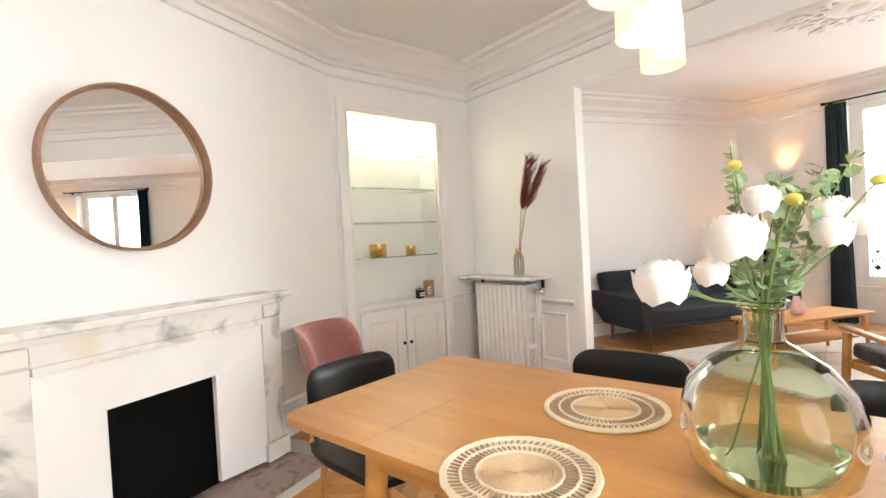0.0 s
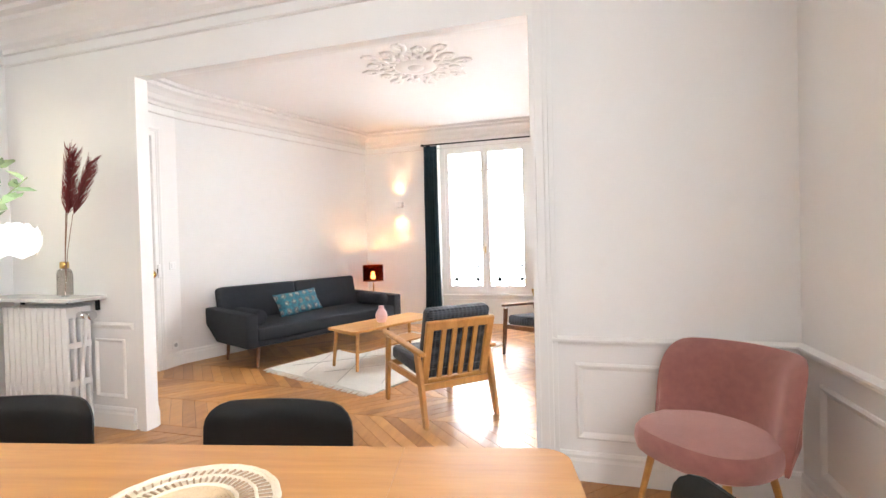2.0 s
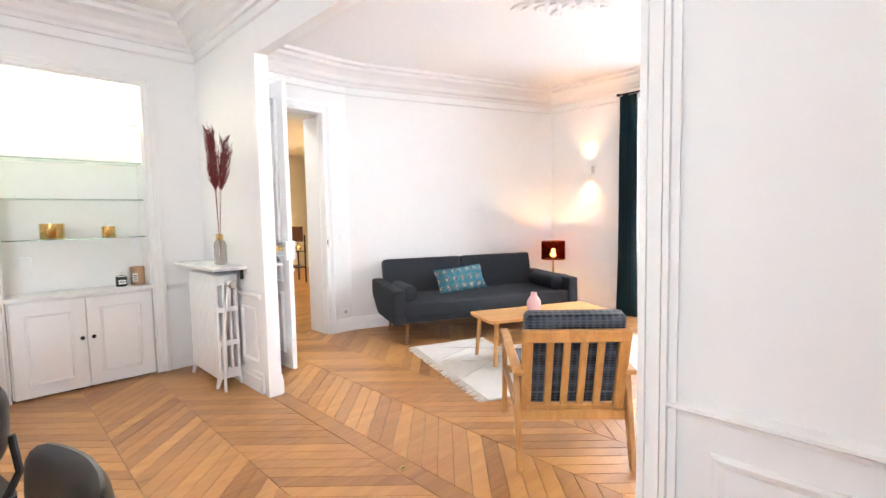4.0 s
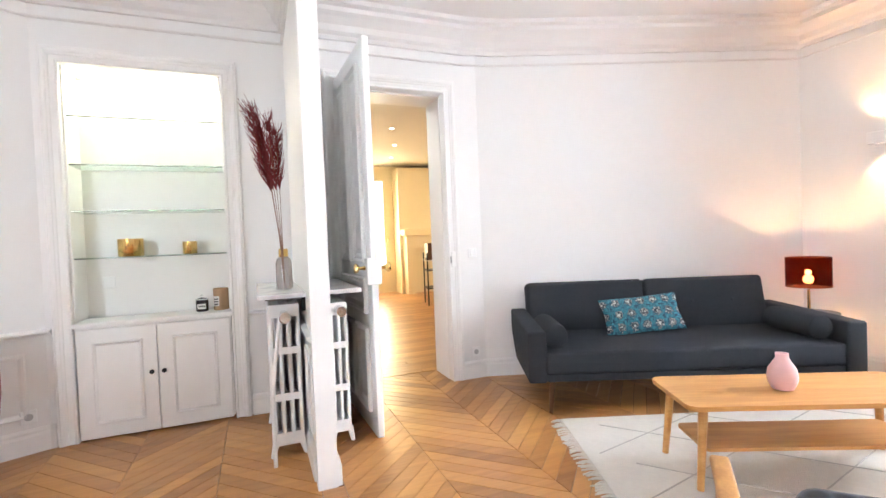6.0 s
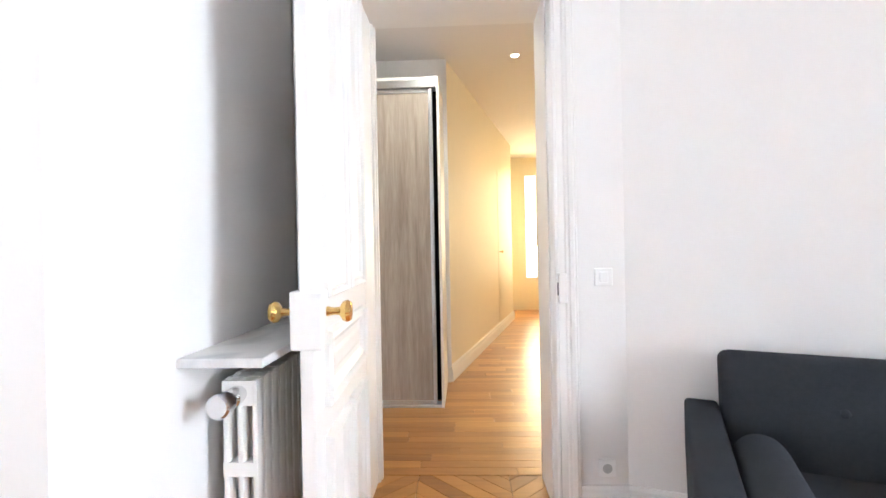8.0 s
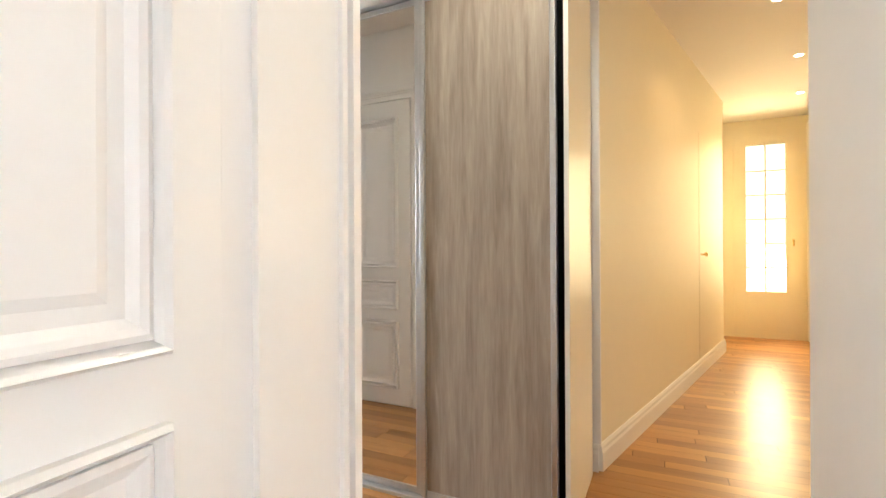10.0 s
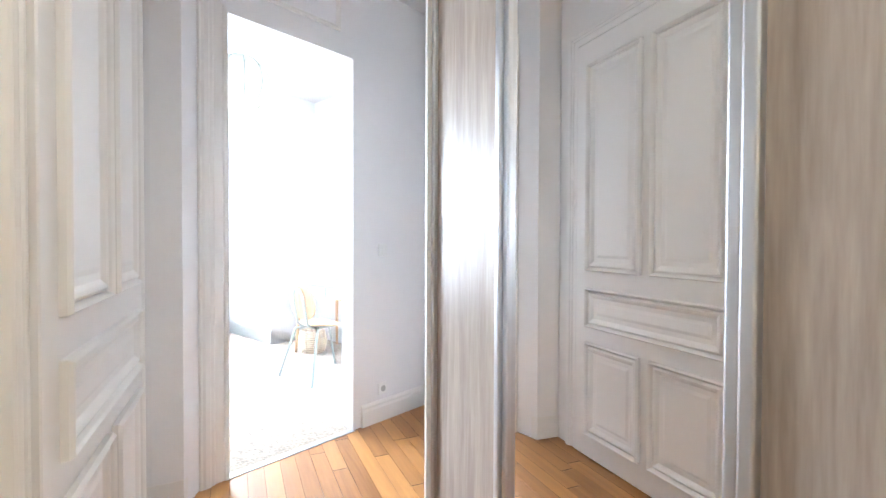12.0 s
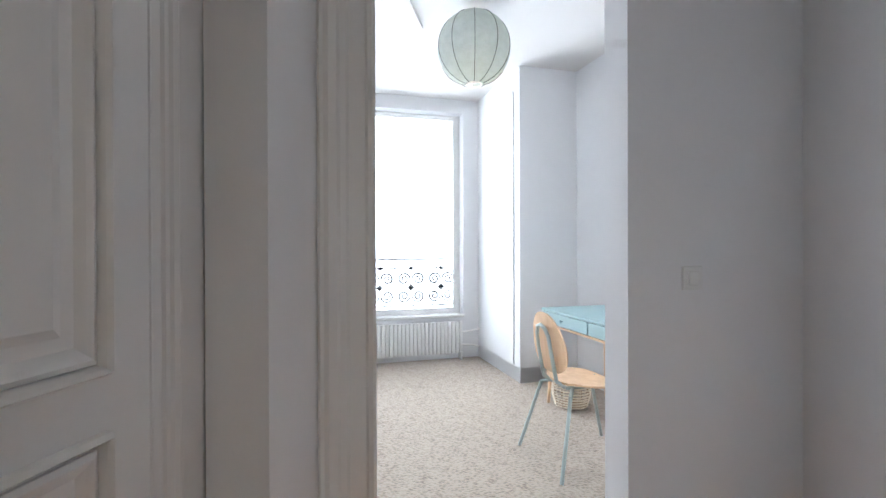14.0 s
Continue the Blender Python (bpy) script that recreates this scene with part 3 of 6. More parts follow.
def casing(name, o, u, x0, x1, top, width=0.10, out=0.028, depth=None):
    """A stepped architrave round a doorway on the plane through o along u, towards the viewer."""
    bm = bmesh.new()
    m = at_frame(o, u)
    k, q = width / 0.10, out / 0.028
    prof = [(0.0, 0.0), (0.0, 0.016), (0.006, 0.020), (0.014, 0.018), (0.018, 0.012), (0.046, 0.013), (0.052, 0.019), (0.062, 0.021), (0.068, 0.027), (0.082, 0.030), (0.090, 0.026), (0.096, 0.027), (0.10, 0.022), (0.10, 0.0)]
    rows = []
    for sx, top_ in ((-1, False), (-1, True), (1, True), (1, False)):
        row = []
        for w, d in prof:
            x = (x0 - w * k) if sx < 0 else (x1 + w * k)
            row.append(bm.verts.new(m @ Vector((x, -d * q, top + w * k if top_ else 0.0))))
        rows.append(row)
    for r0, r1 in list(zip(rows, rows[1:]))[:1 if depth == "left" else 3]:
        for i in range(len(prof) - 1):
            bm.faces.new((r0[i], r1[i], r1[i + 1], r0[i + 1]))
    return structure(name, bm, TRIM, "white moulded door casing")


casing("trim_casing_salon", (0, 3.34), (1, 0), 4.10, 4.97, 2.38)
casing("trim_casing_hall", (0, 3.71), (-1, 0), -4.97, -4.10, 2.38, 0.09)
casing("trim_casing_office", BR_O, BR_V, -0.80, 0.0, 2.38, 0.15, 0.034, "left")
casing("trim_casing_niche", (0, 3.33), (1, 0), 2.42, 3.32, 2.36, 0.10, 0.03)
casing("trim_casing_entry", (0, 3.71), (-1, 0), -3.04, -1.98, 2.35, 0.085)
# opening trim of the divider
bm = bmesh.new()
for y0, y1 in ((2.07, 2.13), (-0.64, -0.54)):
    box(bm, 3.725, 3.74, y0, y1, 0, 2.46 if y0 < 0 else 2.40)
for y0, y1, q in ((-0.565, -0.545, 3.712), (-0.607, -0.582, 3.716), (-0.63, -0.614, 3.706), (-0.655, -0.6402, 3.716)):
    box(bm, q, 3.7248, y0, y1, 0, 2.46)
structure("trim_opening", bm, TRIM, "white flat trim round the wide opening")
# salon door lining steps in the reveal
structure("trim_salon_reveal", boxes((4.10, 4.115, 3.42, 3.708, 0, 2.38), (4.963, 4.97, 3.42, 3.708, 0, 2.38), (4.115, 4.963, 3.42, 3.708, 2.365, 2.38), (4.1151, 4.128, 3.645, 3.662, 0, 2.36), (4.1152, 4.134, 3.676, 3.702, 0, 2.36)), TRIM,
          "white painted door lining")


# ---- windows ----
def salon_window(name, y0, y1):
    w = thing(name, pose(8.13, (y0 + y1) / 2, 0), "tall white French casement window with two leaves", "window", "", "structure")
    h = (y1 - y0) / 2
    part("window_frame", boxes((-0.03, 0.05, -h, -h + 0.07, 0.44, 2.74), (-0.03, 0.05, h - 0.07, h, 0.44, 2.74), (-0.03, 0.05, -h + 0.07, h - 0.07, 2.62, 2.74), (-0.03, 0.05, -h + 0.07, h - 0.07, 0.44, 0.49)), TRIM, w)
    part("window_sill", rbox(-0.07, 0.05, -h, h, 0.405, 0.44, 0.008), TRIM, w)
    for s in (-1, 1):
        a, c = (0.0, h - 0.07) if s > 0 else (-h + 0.07, 0.0)
        leafp = part("casement", boxes((-0.02, 0.025, a, a + 0.055, 0.49, 2.62), (-0.02, 0.025, c - 0.055, c, 0.49, 2.62), (-0.02, 0.025, a + 0.055, c - 0.055, 0.49, 0.56), (-0.02, 0.025, a + 0.055, c - 0.055, 2.56, 2.62),
                                   (-0.015, 0.015, a + 0.055, c - 0.055, 2.28, 2.305), (-0.015, 0.015, a + 0.055, c - 0.055, 0.92, 0.945)), TRIM, w)
        for z0, z1 in ((0.56, 0.92), (0.945, 2.28), (2.305, 2.56)):
            g = part("pane", boxes((-0.002, 0.002, a + 0.055, c - 0.055, z0, z1)), CLEAR, leafp)
            g.visible_shadow = False
    part("espagnolette", tube([(-0.035, 0.0, 0.55), (-0.035, 0.0, 2.55)], 0.008), TRIM, w)
    part("window_handle", tube([(-0.03, 0.0, 1.15), (-0.06, 0.0, 1.15), (-0.065, 0.0, 1.05)], 0.008), BRASS, w)
    part("allege_panel", boxes((-0.045, -0.031, -h + 0.10, h - 0.10, 0.06, 0.36)), TRIM, w)
    return w


def iron_rail(name, m, width, z0, z1):
    """A wrought-iron guard with scrolls between two bars."""
    g = thing(name, m, "black wrought-iron window guard with scrolls", "railing")
    part("top_bar", rbox(-width / 2, width / 2, -0.018, 0.018, z1 - 0.02, z1, 0.006), IRON, g)
    part("middle_bar", boxes((-width / 2, width / 2, -0.008, 0.008, z1 - 0.12, z1 - 0.105)), IRON, g)
    part("bottom_bar", boxes((-width / 2, width / 2, -0.008, 0.008, z0, z0 + 0.015)), IRON, g)
    k = max(2, round(width / 0.34))
    st, hh = width / k, (z1 - 0.12 - z0)
    for i in range(k):
        cx = -width / 2 + (i + 0.5) * st
        b = bmesh.new()
        for sx in (-1, 1):
            for sz in (-1, 1):
                pts = []
                for a in range(22):
                    q = a / 21 * 3.4 * math.pi
                    r = 0.075 * (1 - a / 26)
                    pts.append((cx + sx * (0.085 - r * math.cos(q)), 0, z0 + hh / 2 + sz * (hh / 4 - 0.01 + r * math.sin(q))))
                tube(pts, 0.012, 5, b)
        tube([(cx - st / 2, 0, z0), (cx - st / 2, 0, z1 - 0.11)], 0.007, 6, b)
        part("scroll", b, IRON, g)
        b = bmesh.new()
        for rz in (0, 90):
            bmesh.ops.create_cone(b, cap_ends=True, segments=4, radius1=0.045, radius2=0.004, depth=0.03, matrix=pose(cx, 0, z0 + hh / 2, 90, rz, 0))
        part("rosette", b, IRON, g)
        b = bmesh.new()
        bmesh.ops.create_icosphere(b, subdivisions=1, radius=0.03, matrix=pose(cx, 0, z1 - 0.115))
        part("boss", b, IRON, g)
    return g


salon_window("window_1", *WIN1)
salon_window("window_2", *WIN2)
for y in (0.54, -2.77):
    iron_rail("window_guard", pose(8.27, y, 0, 0, 0, 90), 1.34, 0.46, 0.965)

w3 = thing("window_3", pose(1.0, -1.82, 0), "white casement window in the dining room", "window", "", "structure")
part("window_frame", boxes((-0.6, -0.53, -0.03, 0.03, 0.45, 2.6), (0.53, 0.6, -0.03, 0.03, 0.45, 2.6), (-0.53, 0.53, -0.03, 0.03, 2.53, 2.6), (-0.53, 0.53, -0.03, 0.03, 0.45, 0.53), (-0.05, 0.05, -0.03, 0.03, 0.53, 2.53)), TRIM, w3)
for x0, x1 in ((-0.53, -0.05), (0.05, 0.53)):
    g = part("pane", boxes((x0, x1, -0.002, 0.002, 0.53, 2.53)), CLEAR, w3)
    g.visible_shadow = False

# office window: open reveal, casement folded to the side
ow = thing("window_4", at_frame(br(OW + 0.16, -0.02), BR_V), "wide white office window over an iron guard", "window", "", "structure")
part("window_frame", boxes((-0.74, -0.68, -0.03, 0.04, 0.5, 2.8), (0.66, 0.74, -0.03, 0.04, 0.5, 2.8), (-0.68, 0.66, -0.03, 0.04, 2.74, 2.8), (-0.68, 0.66, -0.03, 0.04, 0.5, 0.56)), TRIM, ow)
part("window_sill", rbox(-0.74, 0.74, -0.20, -0.03, 0.47, 0.505, 0.008), TRIM, ow)
for x0, x1 in ((-0.68, 0.66),):
    g = part("pane", boxes((x0, x1, -0.002, 0.002, 0.56, 2.74)), CLEAR, ow)
    g.visible_shadow = False
part("blind_rail", tube([(-0.72, -0.10, 2.76), (0.72, -0.10, 2.76)], 0.012), TRIM, ow)
iron_rail("office_window_guard", at_frame(br(OW + 0.26, -0.02), BR_V), 1.46, 0.58, 1.14)

# far corridor door with glazing bars
fd = thing("door_far", pose(6.02, 10.20, 0), "cream glazed garden door with small panes", "door", "", "structure")
part("door_frame", boxes((-0.36, -0.22, -0.03, 0.03, 0.0, 2.72), (0.22, 0.36, -0.03, 0.03, 0.0, 2.72), (-0.22, 0.22, -0.03, 0.03, 2.56, 2.72), (-0.22, 0.22, -0.03, 0.03, 0.0, 0.62)), CREAM, fd)
part("glazing_bars", boxes((-0.009, 0.009, -0.015, 0.015, 0.62, 2.56), *[(-0.22, 0.22, -0.014, 0.014, z, z + 0.018) for z in (0.93, 1.25, 1.57, 1.89, 2.21)]), CREAM, fd)
g = part("pane", boxes((-0.22, 0.22, -0.002, 0.002, 0.62, 2.56)), CLEAR, fd)
g.visible_shadow = False
part("door_handle", tube([(0.29, -0.03, 1.3), (0.29, -0.07, 1.3), (0.29, -0.075, 1.22)], 0.009), BRASS, fd)

# outside: street, and plain glowing sheets in place of houses and sky
structure("ground", boxes((-60, 80, -60, 90, -9.2, -9.0)), GROUNDMAT, "grey street far below")


# brightness outdoors is put into the sheets' own glow
WHITE_SKY = glow("white_backdrop_glow", (0.95, 0.98, 1.0), 1.6)
WARM_SKY = glow("warm_backdrop_glow", (1.0, 0.93, 0.74), 1.6)
structure("backdrop_street", boxes((26.0, 26.2, -22, 22, -9.0, 16)), WHITE_SKY, "plain glowing white backdrop outside the windows")
b = bmesh.new()
wallpiece(b, br(22, -18), br(22, 18), 0.2, -9.0, 16)
structure("backdrop_office", b, WHITE_SKY, "plain glowing white backdrop outside the office window")
structure("backdrop_garden", boxes((2.5, 10.0, 13.2, 13.3, -9.0, 4.3)), WARM_SKY, "plain glowing warm backdrop behind the garden door")
structure("backdrop_back", boxes((-10, 12, -16.2, -16.0, -9.0, 12)), WHITE_SKY, "plain glowing white backdrop behind the dining window")


# ---- doors ----
def panelled_leaf(name, m, width, height, label):
    """A two-column panelled door leaf: x along its width, faces at y = -0.02 and 0.02."""
    d = thing(name, m, label, "door", "", "structure")
    part("leaf", rbox(0, width, -0.02, 0.02, 0.01, height, 0.004, 1), TRIM, d)
    mid = width / 2
    rows = []
    for a, c in ((0.10, mid - 0.03), (mid + 0.03, width - 0.10)):
        rows += [(a, c, 1.06, height - 0.13), (a, c, 0.14, 0.66)]
    rows.append((0.10, width - 0.10, 0.745, 0.965))
    for a, c, z0, z1 in rows:
        for s in (0, 180):
            bm = bmesh.new()
            t = pose(width / 2, 0, 0, 0, 0, s) @ pose(-width / 2, 0, 0)
            frame_moulding(bm, a, c, z0, z1, 0.022, 0.026, -0.02, t)
            frame_moulding(bm, a + 0.022, c - 0.022, z0 + 0.022, z1 - 0.022, 0.032, 0.014, -0.02, t)
            q = [t @ Vector(p) for p in ((a + 0.09, -0.0245, z0 + 0.09), (c - 0.09, -0.0245, z0 + 0.09), (c - 0.09, -0.0245, z1 - 0.09), (a + 0.09, -0.0245, z1 - 0.09))]
            w = [t @ Vector(p) for p in ((a + 0.075, -0.02, z0 + 0.075), (c - 0.075, -0.02, z0 + 0.075), (c - 0.075, -0.02, z1 - 0.075), (a + 0.075, -0.02, z1 - 0.075))]
            qi, wi = [bm.verts.new(p) for p in q], [bm.verts.new(p) for p in w]
            bm.faces.new(qi)
            for i in range(4):
                bm.faces.new((wi[i], wi[(i + 1) % 4], qi[(i + 1) % 4], qi[i]))
            part("panel", bm, TRIM, d)
    return d


HINGE, FREE = Vector((4.11, 3.335)), Vector((4.145, 2.50))
LD = (FREE - HINGE).normalized()
leaf = panelled_leaf("door_salon", at_frame(HINGE, LD), (FREE - HINGE).length, 2.40, "white panelled salon door standing open against the wall")
W_ = (FREE - HINGE).length
part("lock_case", rbox(W_ - 0.06, W_ + 0.004, -0.045, 0.045, 0.93, 1.09, 0.006), TRIM, leaf)
for s in (-1, 1):
    kn = lathe([(0.014, 0), (0.010, 0.02), (0.012, 0.035), (0.027, 0.045), (0.031, 0.056), (0.026, 0.066), (0.005, 0.07)], 20)
    kn.transform(pose(W_ - 0.045, s * 0.045, 1.03, -90 * s, 0, 0))
    part("door_knob", kn, BRASS, leaf, "brass knob", True)
part("keeper", rbox(4.985, 5.022, 3.305, 3.345, 0.95, 1.08, 0.005), TRIM, tagged(thing("strike_box", pose(0, 0, 0), "white metal lock keeper on the door casing", "lock"), kind=""))
bpy.data.objects["strike_box"].children[0].matrix_basis = pose(0, 0, 0)
# the hole's darkness is a thin black plate on the keeper's face
part("slot", boxes((4.981, 4.9845, 3.312, 3.333, 0.985, 1.04)), BLACKMETAL, bpy.data.objects["strike_box"])

entry = panelled_leaf("door_entry", at_frame((3.03, 3.722), (-1, 0)), 1.04, 2.34, "closed white panelled entrance door")
panel_over = bmesh.new()
frame_moulding(panel_over, -0.68, -0.10, 2.52, 2.80, 0.03, 0.014, 0, at_frame(BR_O, BR_V))
structure("trim_over_door", panel_over, TRIM, "panel moulding over the office doorway")


# ---- dining room ----
def fireplace():
    m = at_frame(DIAG_A - DIAG_U * 1.53, DIAG_U)
    f = thing("fireplace", m, "grey-veined white marble fireplace with a black firebox", "fireplace")
    for s in (-1, 1):
        part("pilaster", rbox(min(s * 0.55, s * 0.69), max(s * 0.55, s * 0.69), -0.20, -0.002, 0.12, 0.86, 0.008), MARBLE, f)
        part("plinth", rbox(min(s * 0.535, s * 0.705), max(s * 0.535, s * 0.705), -0.215, -0.002, 0.012, 0.12, 0.006), MARBLE, f)
        part("carved_block", rbox(min(s * 0.555, s * 0.685), max(s * 0.555, s * 0.685), -0.215, -0.198, 0.865, 0.945, 0.012, 3), MARBLE, f)
    part("frieze", rbox(-0.69, 0.69, -0.198, -0.002, 0.86, 0.95, 0.005), MARBLE, f)
    bm = bmesh.new()
    for x0, x1, yy, z0, z1 in ((-0.55, 0.55, -0.212, 0.83, 0.862), (-0.70, 0.70, -0.222, 0.95, 0.963), (-0.71, 0.71, -0.236, 0.963, 0.976)):
        box(bm, x0, x1, yy, -0.002, z0, z1)
    part("moulding", bm, MARBLE, f)
    part("shelf", rbox(-0.74, 0.74, -0.265, -0.002, 0.978, 1.012, 0.008, 3), MARBLE, f)
    # white splayed insert round the black opening
    bm = bmesh.new()
    o = [(-0.55, -0.19, 0.83), (0.55, -0.19, 0.83), (0.55, -0.19, 0.02), (-0.55, -0.19, 0.02)]
    i = [(-0.27, -0.14, 0.60), (0.27, -0.14, 0.60), (0.27, -0.14, 0.02), (-0.27, -0.14, 0.02)]
    ov, iv = [bm.verts.new(p) for p in o], [bm.verts.new(p) for p in i]
    bk = [bm.verts.new((x, -0.11, z)) for x, y, z in i]
    for k in (3, 0, 1):
        bm.faces.new((ov[k], ov[(k + 1) % 4], iv[(k + 1) % 4], iv[k]))
        bm.faces.new((iv[k], iv[(k + 1) % 4], bk[(k + 1) % 4], bk[k]))
    part("insert", bm, PLASTIC, f, "white painted splayed insert")
    # the firebox is a flat black plate just behind the opening
    part("firebox", boxes((-0.29, 0.29, -0.105, -0.09, 0.0, 0.62)), BLACK, f, "flat black plate filling the firebox opening")
    return f


fireplace()
hm = at_frame(DIAG_A - DIAG_U * 1.53, DIAG_U)
hearth = thing("hearth_slab", hm, "brown marble hearth with a grey stone border set in the floor", "hearth")
part("border", boxes((-0.78, 0.78, -0.60, -0.53, -0.01, 0.006), (-0.78, -0.71, -0.53, -0.02, -0.01, 0.006), (0.71, 0.86, -0.53, -0.02, -0.01, 0.006)), GREYSTONE, hearth)
part("slab", boxes((-0.71, 0.71, -0.53, -0.02, -0.01, 0.004)), HEARTH, hearth)

mir = thing("round_mirror", at_frame(DIAG_A - DIAG_U * 1.56, DIAG_U) @ pose(0.015, -0.001, 1.70, 90, 0, 0), "round wall mirror in a thin walnut frame", "mirror")
part("frame", lathe([(0.385, 0.0), (0.405, 0.0), (0.407, 0.055), (0.397, 0.058), (0.394, 0.012), (0.385, 0.012)], 64, True), wood("mirror_walnut", (0.34, 0.19, 0.10), (0.20, 0.10, 0.05), 0.4), mir, "", True)
part("mirror_glass", lathe([(0.0, 0.004), (0.394, 0.004), (0.394, 0.011), (0.0, 0.011)], 64), MIRROR, mir)


def niche():
    sh = thing("alcove_lining", pose(0, 0, 0), "white lined display alcove lit from above", "alcove", "", "structure")
    part("lining", boxes((2.42, 2.432, 3.34, 3.60, 0.76, 2.36), (3.308, 3.32, 3.34, 3.60, 0.76, 2.36), (2.432, 3.308, 3.588, 3.60, 0.76, 2.36)), TRIM, sh)
    for z in (2.05, 1.745, 1.45, 1.15):
        g = thing("glass_shelf", pose(2.87, 3.47, z), "clear glass shelf with a green edge", "shelf", "alcove shelves")
        sp = part("pane", rbox(-0.435, 0.435, -0.115, 0.115, -0.004, 0.004, 0.0015, 1), glass("shelf_glass", (0.80, 0.95, 0.88)) if z > 2 else bpy.data.materials["shelf_glass"], g)
        sp.visible_shadow = False
    c = thing("alcove_cupboard", pose(2.87, 3.33, 0), "white two-door cupboard with small dark knobs", "cupboard")
    part("body", boxes((-0.445, 0.445, 0.0, 0.25, 0.02, 0.715)), TRIM, c)
    part("top", rbox(-0.46, 0.46, -0.025, 0.255, 0.717, 0.745, 0.006), TRIM, c)
    for s in (-1, 1):
        a, e = sorted((s * 0.003, s * 0.435))
        d = part("door", rbox(a, e, -0.022, -0.002, 0.015, 0.705, 0.003, 1), TRIM, c)
        bm = bmesh.new()
        frame_moulding(bm, a + 0.08, e - 0.08, 0.10, 0.62, 0.022, 0.009, -0.022)
        part("moulding", bm, TRIM, d)
        kb = lathe([(0.006, 0), (0.006, 0.012), (0.014, 0.018), (0.014, 0.026), (0.008, 0.03)], 14)
        kb.transform(pose(s * 0.035, -0.022, 0.40, 90, 0, 0))
        part("knob", kb, BLACKMETAL, d, "dark metal knob", True)


niche()
lamp("alcove_light", "AREA", look((2.87, 3.46, 2.34), (2.87, 3.465, 1.0)), 9, (1.0, 0.90, 0.66), 0.84, 0.20)
strip = thing("alcove_strip_light", pose(2.87, 3.46, 2.352), "slim warm strip light in the alcove top", "lamp")
part("diffuser", boxes((-0.42, 0.42, -0.105, 0.105, -0.003, 0.006)), glow("strip_glow", (1, 0.88, 0.6), 2), strip)
for nm, x, r, h in (("candle_pot", 2.72, 0.075, 0.115), ("candle_pot", 3.07, 0.046, 0.085)):
    p = thing(nm, pose(x, 3.46, 1.1545), "hammered brass candle pot on a glass shelf", "candle pot", "brass pots")
    part("pot", lathe([(r * 0.94, 0), (r, 0.006), (r, h), (r - 0.004, h), (r - 0.006, 0.02), (0, 0.02)], 32), BRASS, p, "", True)
    part("wax", lathe([(0, 0.021), (r - 0.008, 0.021), (r - 0.008, h * 0.6), (0, h * 0.6)], 24), PAPER, p)
jar = thing("candle_jar", pose(3.13, 3.44, 0.747), "black glass candle jar with a white label and clear lid", "candle jar")
part("jar", lathe([(0.036, 0), (0.04, 0.004), (0.04, 0.075), (0.036, 0.08), (0.0, 0.08)], 28), material("black_glass", (0.01, 0.01, 0.012), 0.12), jar, "", True)
part("label_band", boxes((-0.026, 0.026, -0.043, -0.0405, 0.02, 0.055)), PAPER, jar, "white label")
part("label_text", boxes(*[(-0.019 + i * 0.011, -0.012 + i * 0.011, -0.0445, -0.0432, 0.032, 0.045) for i in range(4)]), BLACKMETAL, jar)
part("lid", lathe([(0.041, 0.081), (0.041, 0.088), (0.02, 0.094), (0.006, 0.098), (0.009, 0.112), (0.0, 0.116)], 28), CLEAR, jar, "clear glass lid", True)
tubebox = thing("card_tube", pose(3.25, 3.46, 0.747), "kraft cardboard tube with a white label", "box")
part("tube", lathe([(0.048, 0), (0.05, 0.002), (0.05, 0.15), (0.048, 0.152), (0, 0.152)], 32), KRAFT, tubebox, "", True)
part("label_band", boxes((-0.045, -0.01, -0.052, -0.045, 0.03, 0.10)), PAPER, tubebox, "white label")
part("label_text", boxes(*[(-0.041, -0.015, -0.0535, -0.0522, 0.04 + i * 0.018, 0.048 + i * 0.018) for i in range(3)]), BLACKMETAL, tubebox)
vent = thing("alcove_socket", pose(2.56, 3.586, 0.98), "white wall socket at the back of the alcove", "socket")
part("plate", rbox(-0.035, 0.035, -0.01, 0, -0.04, 0.04, 0.004), PLASTIC, vent)


def radiator(name, m, n, pitch, depth, h, label, cols=4):
    """A column radiator: n sections along x, each of slim columns in y."""
    r = thing(name, m, label, "radiator")
    bm = bmesh.new()
    cw = depth / cols
    for k in range(cols):
        y = -depth / 2 + cw * (k + 0.5)
        bmz = rbox(-pitch * 0.44, pitch * 0.44, y - cw * 0.27, y + cw * 0.27, 0.07, h, pitch * 0.25, 2)
        me = bpy.data.meshes.new("tmp")
        bmz.to_mesh(me)
        bmz.free()
        bm.from_mesh(me)
        bpy.data.meshes.remove(me)
    for z in (0.075, h * 0.36, h * 0.66, h - 0.07):
        hh = 0.02 if 0.1 < z < h - 0.1 else 0.035
        box(bm, -pitch * 0.42, pitch * 0.42, -depth / 2 + cw * 0.3, depth / 2 - cw * 0.3, z - hh + 0.03, z + hh + 0.03)
    first = part("section", bm, RADPAINT, r, "", True)
    first.matrix_basis = pose(-(n - 1) * pitch / 2, 0, 0)
    for i in range(1, n):
        o = first.copy()
        scene.collection.objects.link(o)
        o.matrix_basis = pose((i - (n - 1) / 2) * pitch, 0, 0)
    for x in (-(n - 1) * pitch / 2, (n - 1) * pitch / 2):
        for s in (-1, 1):
            part("foot", leg((x, s * depth * 0.35, 0.09), (x, s * depth * 0.48, 0.0), 0.02, 0.012), RADPAINT, r)
    return r


